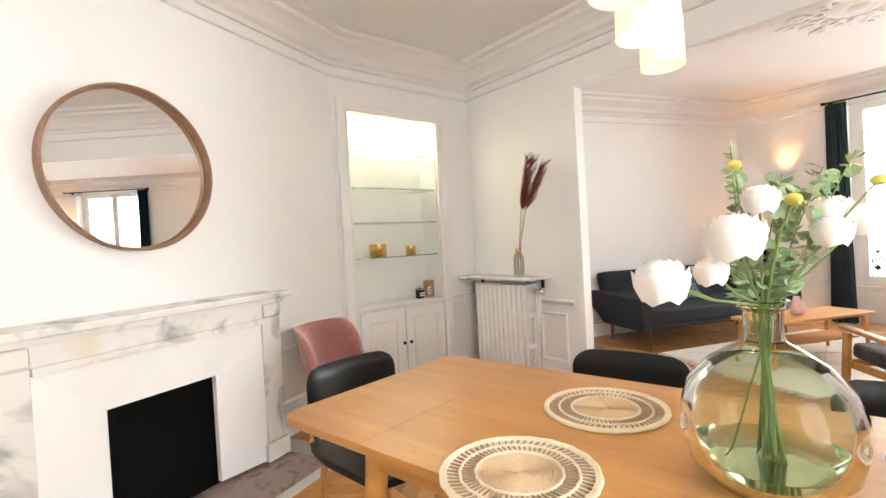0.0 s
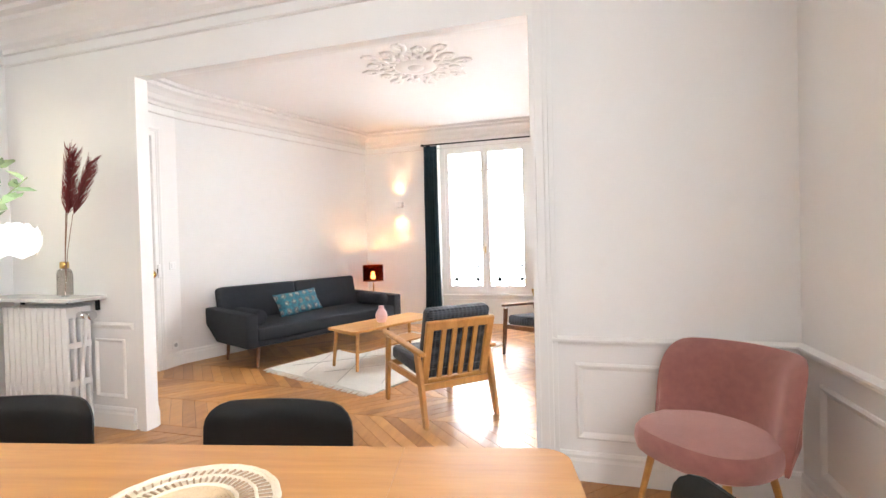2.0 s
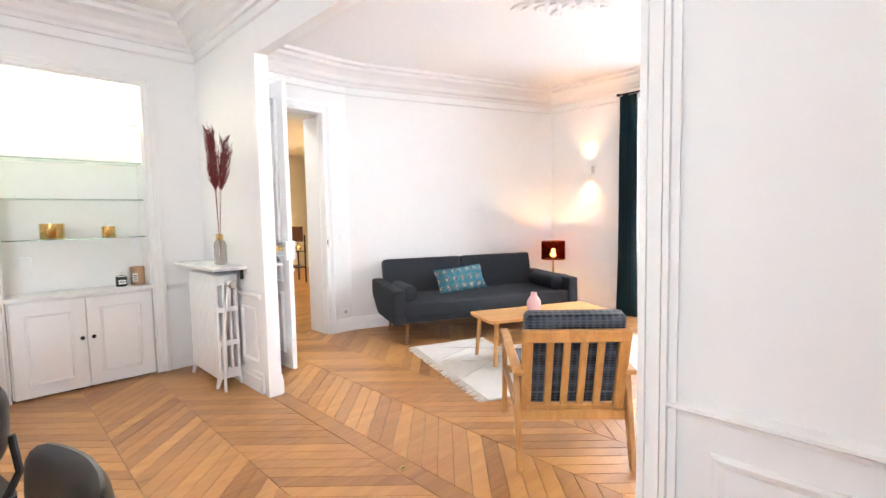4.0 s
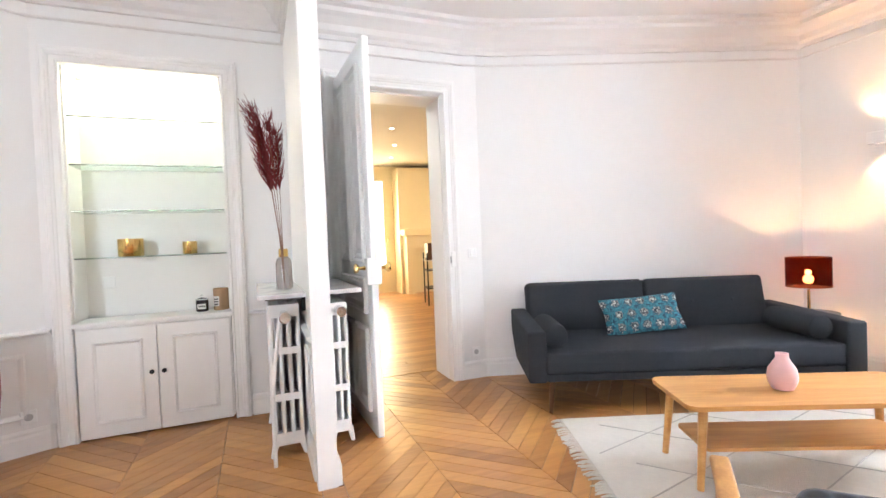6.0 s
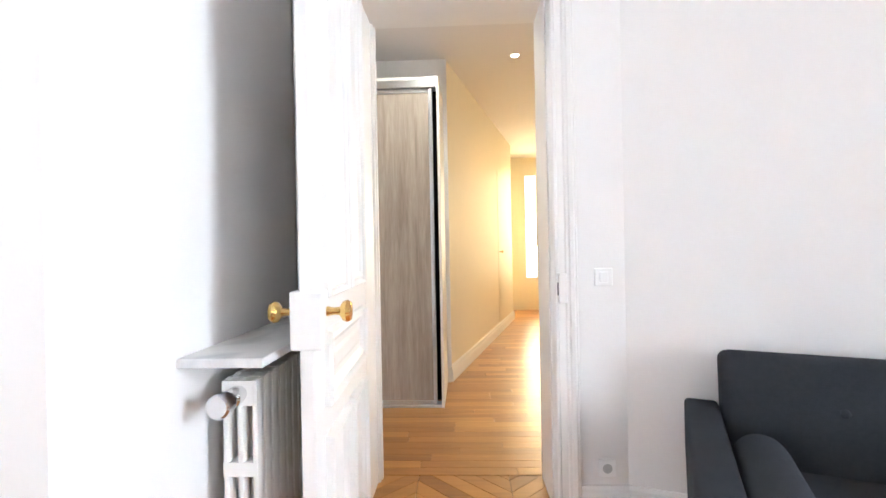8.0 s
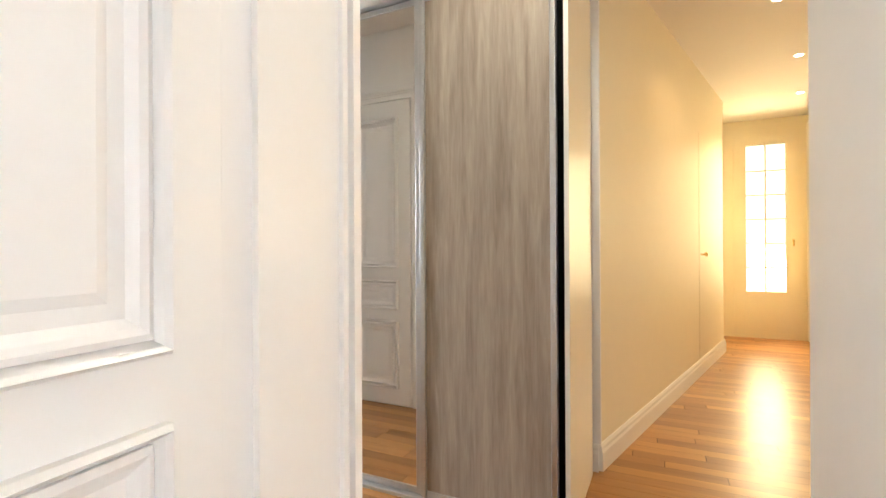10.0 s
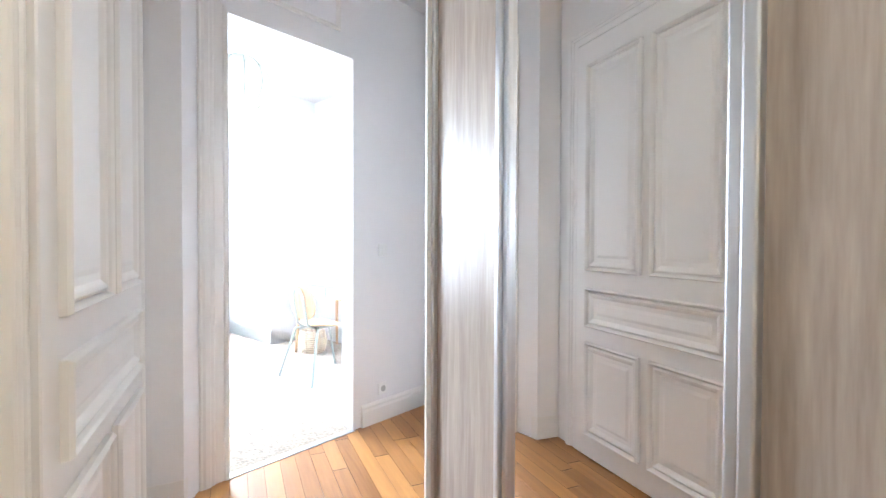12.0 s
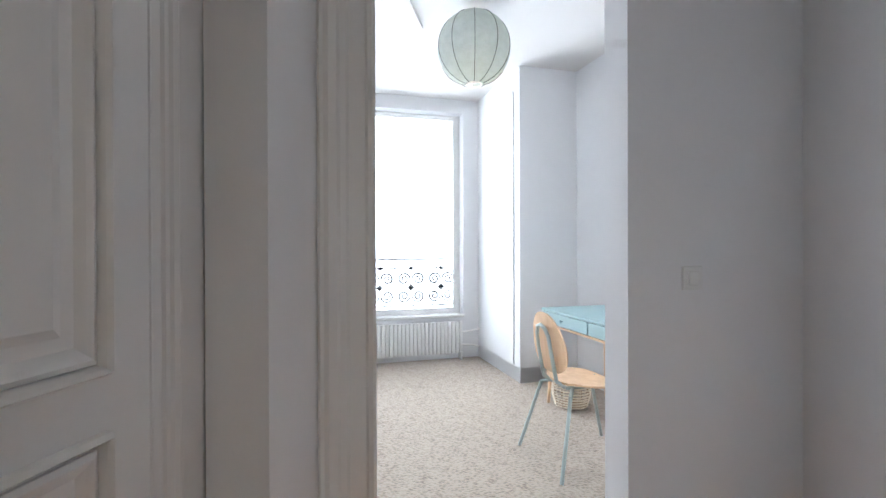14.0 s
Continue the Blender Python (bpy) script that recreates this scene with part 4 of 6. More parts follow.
rad = radiator("column_radiator", pose(3.625, 2.82, 0, 0, 0, 90), 11, 0.056, 0.19, 0.86, "white cast-iron column radiator under a marble shelf")
vl = lathe([(0.022, 0), (0.026, 0.02), (0.026, 0.05), (0.018, 0.055), (0.018, 0.075), (0.03, 0.08), (0.032, 0.12), (0.026, 0.125)], 20)
vl.transform(pose(-0.31, 0.0, 0.80, 0, -90, 0))
part("valve", vl, CHROME, rad, "chrome valve", True)
part("pipe", tube([(-0.40, 0, 0.80), (-0.42, 0.03, 0.78), (-0.42, 0.08, 0.4), (-0.42, 0.08, 0.01)], 0.011), RADPAINT, rad)
ms = thing("marble_shelf", pose(3.62, 2.85, 0.90), "white marble slab shelf above the radiator", "shelf")
part("slab", rbox(-0.13, 0.12, -0.45, 0.46, 0.0, 0.025, 0.004), WHITEMARBLE, ms)
for yb in (-0.38, 0.36):
    part("bracket", boxes((-0.09, 0.12, yb, yb + 0.02, -0.012, 0.0), (0.10, 0.12, yb, yb + 0.02, -0.08, -0.012)), BLACKMETAL, ms)
# second radiator behind the divider in the living room
rad2 = radiator("column_radiator", pose(3.93, 2.86, 0, 0, 0, 90), 11, 0.056, 0.125, 0.84, "white cast-iron column radiator behind the open door", 3)
vl = lathe([(0.022, 0), (0.026, 0.02), (0.026, 0.05), (0.018, 0.055), (0.018, 0.075), (0.03, 0.08), (0.032, 0.12), (0.026, 0.125)], 20)
vl.transform(pose(-0.30, 0.0, 0.80, 0, -90, 0))
part("valve", vl, CHROME, rad2, "chrome valve", True)
ms2 = thing("marble_shelf", pose(3.93, 2.90, 0.90), "white marble slab shelf above the radiator", "shelf")
part("slab", rbox(-0.108, 0.12, -0.46, 0.42, 0.0, 0.025, 0.004), WHITEMARBLE, ms2)

bot = thing("bottle_vase", pose(3.645, 2.66, 0.927), "smoked glass bottle vase with a brass neck", "vase")
part("bottle", lathe([(0.03, 0), (0.044, 0.006), (0.046, 0.02), (0.046, 0.15), (0.038, 0.18), (0.022, 0.195), (0.022, 0.20), (0.019, 0.20), (0.035, 0.175), (0.042, 0.15), (0.042, 0.01), (0.0, 0.01)], 28), SMOKE, bot, "", True)
part("neck", lathe([(0.024, 0.192), (0.027, 0.197), (0.027, 0.232), (0.024, 0.238), (0.019, 0.238), (0.019, 0.192)], 28, True), BRASS, bot, "brass collar", True)
plume = thing("dried_plumes", pose(3.645, 2.66, 0.94), "burgundy dried pampas plumes on thin stems", "dried flowers")
rng = random.Random(4)
for k, (dx, dy, z1) in enumerate(((-0.13, -0.30, 0.97), (-0.12, -0.25, 1.01), (-0.06, -0.33, 0.93), (-0.02, -0.27, 0.88), (-0.09, -0.22, 0.92))):
    st = [(0, 0, 0.01), (dx * 0.15, dy * 0.15, 0.3), (dx * 0.4, dy * 0.4, 0.55), (dx, dy, z1 - 0.14)]
    part("stem", tube(st, 0.0025, 5, None, 0.6), DRYSTEM, plume)
    bm = bmesh.new()
    for i in range(130):
        t = rng.random()
        base = Vector((dx * (0.45 + 0.6 * t), dy * (0.45 + 0.6 * t), 0.55 + (z1 - 0.60) * t))
        a = rng.random() * math.tau
        ln = 0.12 * (1 - 0.5 * t) * rng.uniform(0.6, 1.1)
        tip = base + Vector((dx * 0.25 + 0.035 * math.cos(a), dy * 0.25 + 0.035 * math.sin(a), ln))
        midp = (base + tip) / 2 + Vector((0.008 * math.cos(a), 0.008 * math.sin(a), 0))
        tube([base, midp, tip], 0.0026, 3, bm, 0.2)
    part("plume", bm, PLUME, plume)


def soft_rect(w, d, r, seg=6):
    out = []
    for cx, cy, a0 in ((w - r, d - r, 0), (-w + r, d - r, 90), (-w + r, -d + r, 180), (w - r, -d + r, 270)):
        for i in range(seg + 1):
            a = radians(a0 + 90 * i / seg)
            out.append((cx + r * math.cos(a), cy + r * math.sin(a)))
    return out


TX = pose(1.735, 0.315, 0, 0, 0, 11.5)     # dining table
tb = thing("dining_table", TX, "extendable honey oak dining table with round tapered legs", "table")
for a, c in ((-1.15, -0.775), (-0.774, 0.774), (0.775, 1.15)):
    bm = bmesh.new()
    out = [(-0.42, a), (0.42, a), (0.42, c), (-0.42, c)]
    if a < -1:
        out = [(-0.34, a), (0.34, a), (0.42, a + 0.08), (0.42, c), (-0.42, c), (-0.42, a + 0.08)]
        out = [(-0.42 + 0.06 * (1 - math.sin(radians(q))), a + 0.06 * (1 - math.cos(radians(q)))) for q in range(0, 91, 15)][::-1] + [(0.42 - 0.06 * (1 - math.sin(radians(q))), a + 0.06 * (1 - math.cos(radians(q)))) for q in range(0, 91, 15)] + [(0.42, c), (-0.42, c)]
        out = out[6::-1][::-1] + out[7:]
    elif c > 1:
        out = [(-0.42, a), (0.42, a)] + [(0.42 - 0.06 * (1 - math.cos(radians(q))), c - 0.06 * (1 - math.sin(radians(q)))) for q in range(0, 91, 15)] + [(-0.42 + 0.06 * (1 - math.cos(radians(q))), c - 0.06 * (1 - math.sin(radians(q)))) for q in range(90, -1, -15)]
    prism(bm, out, 0.728, 0.75)
    part("tabletop_leaf", bm, TABLEWOOD, tb)
part("apron", boxes((-0.33, 0.33, -0.82, -0.80, 0.65, 0.727), (-0.33, 0.33, 0.80, 0.82, 0.65, 0.727), (-0.35, -0.33, -0.82, 0.82, 0.65, 0.727), (0.33, 0.35, -0.82, 0.82, 0.65, 0.727)), TABLEWOOD, tb)
for sx in (-1, 1):
    for sy in (-1, 1):
        part("leg", leg((sx * 0.33, sy * 0.80, 0.727), (sx * 0.36, sy * 0.86, 0.0), 0.034, 0.018, 14), TABLEWOOD, tb, "", True)


def placemat(x, y, rz):
    p = thing("placemat", pose(x, y, 0.751, 0, 0, rz), "round woven straw placemat with an openwork rim", "placemat", "straw placemats")
    bm = bmesh.new()
    for i in range(14):
        r = 0.004 + i * 0.0072
        t = lathe([(max(r - 0.0034, 0.0005), 0.0012), (r, 0.005), (r + 0.0034, 0.0012), (r, 0.0)], 40, True)
        me = bpy.data.meshes.new("t")
        t.to_mesh(me)
        t.free()
        bm.from_mesh(me)
        bpy.data.meshes.remove(me)
    part("centre", bm, STRAW, p)["kind"] = "stuff"
    part("backing", lathe([(0.100, 0.0), (0.184, 0.0), (0.184, 0.0012), (0.100, 0.0012)], 48, True), STRAWPALE, p)
    bm = bmesh.new()
    for k in range(60):
        for r0, r1, sh in ((0.104, 0.142, 0.06), (0.146, 0.178, -0.05)):
            a, a2 = k * math.tau / 60, k * math.tau / 60 + sh
            tube([(r0 * math.cos(a), r0 * math.sin(a), 0.003), (r1 * math.cos(a2), r1 * math.sin(a2), 0.003)], 0.0027, 4, bm)
    part("spokes", bm, STRAWDARK, p, "dark openwork spokes")
    bm = bmesh.new()
    for r, w in ((0.144, 0.004), (0.181, 0.005), (0.189, 0.006), (0.105, 0.004)):
        n = 72
        t = bmesh.new()
        tube([((r + 0.0015 * math.sin(i * 2.3)) * math.cos(i * math.tau / n), (r + 0.0015 * math.sin(i * 1.7)) * math.sin(i * math.tau / n), 0.0045) for i in range(n + 1)], w, 6, bm)
        t.free()
    part("rim", bm, STRAWPALE, p, "pale braided rim")
    return p


pm0 = placemat(1.95, -0.06, 20)
for o in pm0.children:
    o.data.transform(Matrix.Diagonal((0.88, 0.88, 1, 1)))
for x, y, rz in ((1.345, 0.60, 75), (1.79, 0.675, 140), (1.52, -0.16, 200)):
    copy_thing(pm0, pose(x, y, 0.751, 0, 0, rz))


def dining_chair():
    c = thing("dining_chair", pose(0, 0, 0), "black moulded dining chair with a padded back on slim wooden legs", "chair", "chairs round the table")
    # seat
    bm = bmesh.new()
    n = 10
    top, bot_ = {}, {}
    for i in range(n + 1):
        for j in range(n + 1):
            u, v = 2 * i / n - 1, 2 * j / n - 1
            s = 1 - 0.10 * (u * v) ** 2
            z = 0.445 + 0.02 * u * u + 0.018 * max(-v, 0) ** 2 - 0.02 * max(v, 0) ** 2
            top[i, j] = bm.verts.new((u * 0.225 * s, v * 0.22 * s, z))
            bot_[i, j] = bm.verts.new((u * 0.222 * s, v * 0.217 * s, z - 0.03))
    for i in range(n):
        for j in range(n):
            bm.faces.new((top[i, j], top[i + 1, j], top[i + 1, j + 1], top[i, j + 1]))
            bm.faces.new((bot_[i, j + 1], bot_[i + 1, j + 1], bot_[i + 1, j], bot_[i, j]))
    for k in range(n):
        for a, b2 in (((k, 0), (k + 1, 0)), ((n, k), (n, k + 1)), ((n - k, n), (n - k - 1, n)), ((0, n - k), (0, n - k - 1))):
            bm.faces.new((top[a], bot_[a], bot_[b2], top[b2]))
    part("seat", bm, LEATHER, c, "", True)
    # curved back pad
    bm = bmesh.new()
    n, mrows = 16, 8
    g = {}
    for s in (0, 1):
        for i in range(n + 1):
            for j in range(mrows + 1):
                u, v = math.sin(math.pi / 2 * (2 * i / n - 1)), j / mrows
                corner = 0.068 * (1 - math.sqrt(max(0.0, 1 - (max(0, abs(u) - 0.68) / 0.32) ** 2)))
                zlo, zhi = 0.585 + corner, 0.778 - corner
                z = zlo + (zhi - zlo) * v
                th = 0.019 * (1 - abs(2 * v - 1) ** 4) * (1 - abs(u) ** 8) + 0.004
                y = -0.205 + 0.055 * u * u - 0.05 * (z - 0.6) + (th if s else -th)
                g[s, i, j] = bm.verts.new((u * 0.225, y, z))
    for i in range(n):
        for j in range(mrows):
            bm.faces.new((g[0, i, j], g[0, i + 1, j], g[0, i + 1, j + 1], g[0, i, j + 1]))
            bm.faces.new((g[1, i, j + 1], g[1, i + 1, j + 1], g[1, i + 1, j], g[1, i, j]))
    for i in range(n):
        bm.faces.new((g[0, i, 0], g[1, i, 0], g[1, i + 1, 0], g[0, i + 1, 0]))
        bm.faces.new((g[0, i, mrows], g[0, i + 1, mrows], g[1, i + 1, mrows], g[1, i, mrows]))
    for j in range(mrows):
        bm.faces.new((g[0, 0, j], g[0, 0, j + 1], g[1, 0, j + 1], g[1, 0, j]))
        bm.faces.new((g[0, n, j], g[1, n, j], g[1, n, j + 1], g[0, n, j + 1]))
    part("backrest", bm, LEATHER, c, "", True)
    for s in (-1, 1):
        part("back_post", tube([(s * 0.17, -0.16, 0.43), (s * 0.175, -0.215, 0.54), (s * 0.165, -0.205, 0.65)], 0.011, 8), BLACKMETAL, c)
        part("leg", leg((s * 0.16, 0.15, 0.43), (s * 0.20, 0.20, 0.0), 0.016, 0.011), CHAIROAK, c)
        part("leg", leg((s * 0.16, -0.15, 0.43), (s * 0.20, -0.21, 0.0), 0.016, 0.011), CHAIROAK, c)
    return c


ch = dining_chair()
ch.matrix_world = pose(2.262, 0.052, 0, 0, 0, 99)
for x, y, rz in ((2.13, 0.85, 103), (1.555, 1.55, 189), (2.05, -0.83, 11.5)):
    copy_thing(ch, pose(x, y, 0, 0, 0, rz))


def vase():
    v = thing("glass_vase", pose(1.66, 0.235, 0.751), "large pale green demijohn vase half filled with water", "vase")
    out = [(0.075, 0.0), (0.105, 0.006), (0.138, 0.045), (0.152, 0.10), (0.150, 0.15), (0.135, 0.195), (0.10, 0.235), (0.06, 0.262), (0.036, 0.278), (0.032, 0.30), (0.034, 0.335), (0.045, 0.345), (0.045, 0.355), (0.038, 0.357)]
    inn = [(max(r - 0.0022, 0.001), z + 0.002) for r, z in out[::-1][1:]]
    part("body", lathe(out + inn + [(0.0, 0.012)], 48), VASEGLASS, v, "", True)
    part("water", lathe([(0.0, 0.0125), (0.10, 0.0125), (0.134, 0.047), (0.1405, 0.062), (0.0, 0.062)], 40), WATER, v, "shallow water", True)
    return v


vase()
fl = thing("flower_bouquet", pose(1.66, 0.235, 0.77), "white ranunculus and eucalyptus bunch", "flowers")
rng = random.Random(11)


def leafmesh(bm, p, d, ln, w):
    d = d.normalized()
    s = d.orthogonal().normalized()
    s = (Matrix.Rotation(rng.random() * math.tau, 3, d) @ s)
    a = bm.verts.new(p)
    pts = [bm.verts.new(p + d * ln * t + s * w * k + s.cross(d) * 0.004) for t, k in ((0.3, 0.5), (0.65, 0.5), (0.65, -0.5), (0.3, -0.5))]
    e = bm.verts.new(p + d * ln)
    bm.faces.new((a, pts[0], pts[1], e, pts[2], pts[3]))


heads = ((-0.39, 0.0, 0.413, 0.038), (-0.234, -0.04, 0.468, 0.044), (-0.30, 0.05, 0.40, 0.030), (-0.20, 0.01, 0.41, 0.028), (-0.03, 0.03, 0.47, 0.030), (0.10, -0.09, 0.50, 0.040), (0.145, -0.13, 0.485, 0.036),
         (0.05, -0.10, 0.465, 0.034), (-0.05, -0.02, 0.53, 0.032), (0.13, 0.0, 0.50, 0.028))
for hx, hy, hz, r in heads:
    part("stem", tube([(-0.10 * hx + 0.03, -0.10 * hy, 0.0), (-0.02 * hx, -0.02 * hy, 0.25), (hx * 0.06, hy * 0.06, 0.33), (hx * 0.55, hy * 0.55, 0.30 + (hz - 0.30) * 0.55), (hx, hy, hz)], 0.0022, 6), STEM, fl)
    bm = bmesh.new()
    c0 = Vector((hx, hy, hz))
    for k in range(52):
        lay = k / 52
        th = k * 2.39996
        tilt = 0.15 + 1.85 * lay
        d = Vector((math.cos(th) * math.sin(tilt), math.sin(th) * math.sin(tilt), math.cos(tilt)))
        side = d.cross(Vector((0, 0, 1))).normalized()
        up = side.cross(d)
        ctr = c0 + d * r * (0.40 + 0.55 * lay)
        w = r * (0.32 + 0.34 * lay)
        bow = up if up.z > 0 else -up
        vs = [bm.verts.new(ctr + side * w * math.cos(a) + bow * w * math.sin(a) + d * (w * 0.35 * (math.cos(a) ** 2) * -1)) for a in [q * math.tau / 8 for q in range(8)]]
        cv = bm.verts.new(ctr + d * w * 0.18)
        for q in range(8):
            bm.faces.new((vs[q], vs[(q + 1) % 8], cv))
    hd = part("flower_head", bm, PETAL, fl, "white ranunculus bloom", True)
    bm = bmesh.new()
    bmesh.ops.create_icosphere(bm, subdivisions=2, radius=r * 0.3, matrix=pose(hx, hy, hz + r * 0.35))
    part("heart", bm, YOLK, hd)
for bx, by, bz in ((-0.13, -0.09, 0.52), (-0.02, 0.03, 0.60), (0.09, -0.16, 0.55)):
    bs = part("bud_stem", tube([(-bx * 0.4, -by * 0.4, 0.0), (bx * 0.1, by * 0.1, 0.32), (bx * 0.6, by * 0.6, 0.46), (bx, by, bz)], 0.0022, 5), STEM, fl)
    bm = bmesh.new()
    bmesh.ops.create_icosphere(bm, subdivisions=2, radius=0.013, matrix=pose(bx, by, bz) @ Matrix.Diagonal((1, 1, 0.8, 1)))
    part("bud", bm, YOLK, bs, "yellow-green bud", True)
for k in range(6):
    a = k * 1.1 + 0.4
    lean = rng.uniform(0.03, 0.11)
    hgt = rng.uniform(0.50, 0.66)
    ca, sa = lean * math.cos(a), lean * math.sin(a)
    pts = [(-ca * 0.3 + 0.02, -sa * 0.3, 0.0), (ca * 0.2, sa * 0.2, 0.31), (ca * 0.7 + 0.045, sa * 0.7 - 0.01, 0.46), (ca * 1.2 + 0.12, sa * 1.2 - 0.02, hgt)]
    br_ = part("eucalyptus_stem", tube(pts, 0.0025, 5, None, 0.4), STEM, fl)
    bm = bmesh.new()
    for i in range(46):
        t = 0.25 + 0.75 * i / 46
        f = t * 3
        i0 = min(int(f), 2)
        p = Vector(pts[i0]).lerp(Vector(pts[i0 + 1]), f - i0)
        if p.z < 0.34:
            continue
        q = rng.random() * math.tau
        leafmesh(bm, p, Vector((math.cos(q), math.sin(q), rng.uniform(-0.1, 0.7))), rng.uniform(0.022, 0.038), rng.uniform(0.014, 0.024))
    part("leaves", bm, LEAF, br_)
bm = bmesh.new()
for i in range(46):
    q = rng.random() * math.tau
    p = Vector((0.02 * math.cos(q), 0.02 * math.sin(q), rng.uniform(0.34, 0.42)))
    leafmesh(bm, p, Vector((math.cos(q), math.sin(q), rng.uniform(0.0, 0.8))), rng.uniform(0.035, 0.065), rng.uniform(0.006, 0.012))
part("fern_leaves", bm, LEAF, fl)


def pink_chair():
    c = thing("velvet_chair", pose(0, 0, 0), "dusty pink velvet shell chair with brass-toned wooden legs", "chair", "pink velvet chairs")
    bm = bmesh.new()
    outl = []
    n = 36
    top = [bm.verts.new((0.26 * (abs(math.cos(a)) ** 0.75) * (1 if math.cos(a) > 0 else -1), 0.25 * (abs(math.sin(a)) ** 0.75) * (1 if math.sin(a) > 0 else -1), 0)) for a in [k * math.tau / n for k in range(n)]]
    for v in top:
        outl.append(v.co.copy())
    bm.clear()
    rings = []
    for s, z in ((0.88, 0.345), (0.97, 0.36), (1.0, 0.39), (0.99, 0.425), (0.93, 0.447), (0.5, 0.455), (0.01, 0.455)):
        rings.append([bm.verts.new((p.x * s, p.y * s, z)) for p in outl])
    for a, b2 in zip(rings, rings[1:]):
        for i in range(n):
            bm.faces.new((a[i], a[(i + 1) % n], b2[(i + 1) % n], b2[i]))
    bm.faces.new(rings[0][::-1]), bm.faces.new(rings[-1])
    part("seat", bm, PINK, c, "", True)
    # wrap-round back shell
    bm = bmesh.new()
    n, mr_ = 28, 10
    g = {}
    for s in (0, 1):
        for i in range(n + 1):
            for j in range(mr_ + 1):
                u, v = math.sin(math.pi / 2 * (2 * i / n - 1)), j / mr_
                ang = radians(-90 + 84 * u)
                fall = max(0.0, (abs(u) - 0.50) / 0.50)
                zt = 0.47 + 0.285 * max(0.0, 1 - fall ** 2.3) ** 0.5
                z0 = 0.36
                z = z0 + (zt - z0) * v
                th = 0.024 * (1 - abs(2 * v - 1) ** 6) * (1 - abs(u) ** 10) + 0.006
                R = 0.25 + 0.045 * v * (1 - 0.6 * fall) + (0 if s else -2 * th)
                g[s, i, j] = bm.verts.new((1.10 * R * math.cos(ang), R * math.sin(ang) * 0.96 - 0.05 * v, z))
    for i in range(n):
        for j in range(mr_):
            bm.faces.new((g[0, i, j], g[0, i + 1, j], g[0, i + 1, j + 1], g[0, i, j + 1]))
            bm.faces.new((g[1, i, j + 1], g[1, i + 1, j + 1], g[1, i + 1, j], g[1, i, j]))
        bm.faces.new((g[0, i, 0], g[1, i, 0], g[1, i + 1, 0], g[0, i + 1, 0]))
        bm.faces.new((g[0, i, mr_], g[0, i + 1, mr_], g[1, i + 1, mr_], g[1, i, mr_]))
    for j in range(mr_):
        bm.faces.new((g[0, 0, j], g[0, 0, j + 1], g[1, 0, j + 1], g[1, 0, j]))
        bm.faces.new((g[0, n, j], g[1, n, j], g[1, n, j + 1], g[0, n, j + 1]))
    part("backrest", bm, PINK, c, "", True)
    for sx in (-1, 1):
        for sy in (-1, 1):
            part("leg", leg((sx * 0.15, sy * 0.14, 0.35), (sx * 0.21, sy * 0.20, 0.0), 0.016, 0.010), LIGHTOAK, c)
    return c


pc = pink_chair()
pc.matrix_world = pose(3.36, -1.255, 0, 0, 0, 45)
copy_thing(pc, pose(2.01, 2.70, 0, 0, 0, 210))

# pendant lamp cluster
pend = thing("pendant_lamp", pose(1.71, 0.46, 0), "bar pendant with three lit cream glass shades over the table", "lamp")
part("canopy", rbox(-0.30, 0.30, -0.05, 0.05, ZC - 0.03, ZC, 0.006, 2, pose(0, 0, 0, 0, 0, 20)), PAPER, pend)
for dx, dy, z, r in ((0.24, 0.08, 1.71, 0.058), (0.02, 0.01, 1.72, 0.071), (-0.25, -0.10, 1.70, 0.078)):
    sh = part("shade", lathe([(r, z), (r * 0.97, z + 0.12), (r * 0.72, z + 0.30), (r * 0.35, z + 0.40), (r * 0.3, z + 0.40), (r * 0.68, z + 0.295), (r * 0.93, z + 0.12), (r * 0.96, z)], 28, True), SHADEGLOW, pend, "glowing cream shade", True, pose(dx, dy, 0))
    part("cord", tube([(0, 0, z + 0.40), (0, 0, ZC - 0.02)], 0.004, 6), PAPER, sh)
lamp("pendant_light", "POINT", pose(1.73, 0.47, 1.76), 9, (1.0, 0.74, 0.42), 0.03)


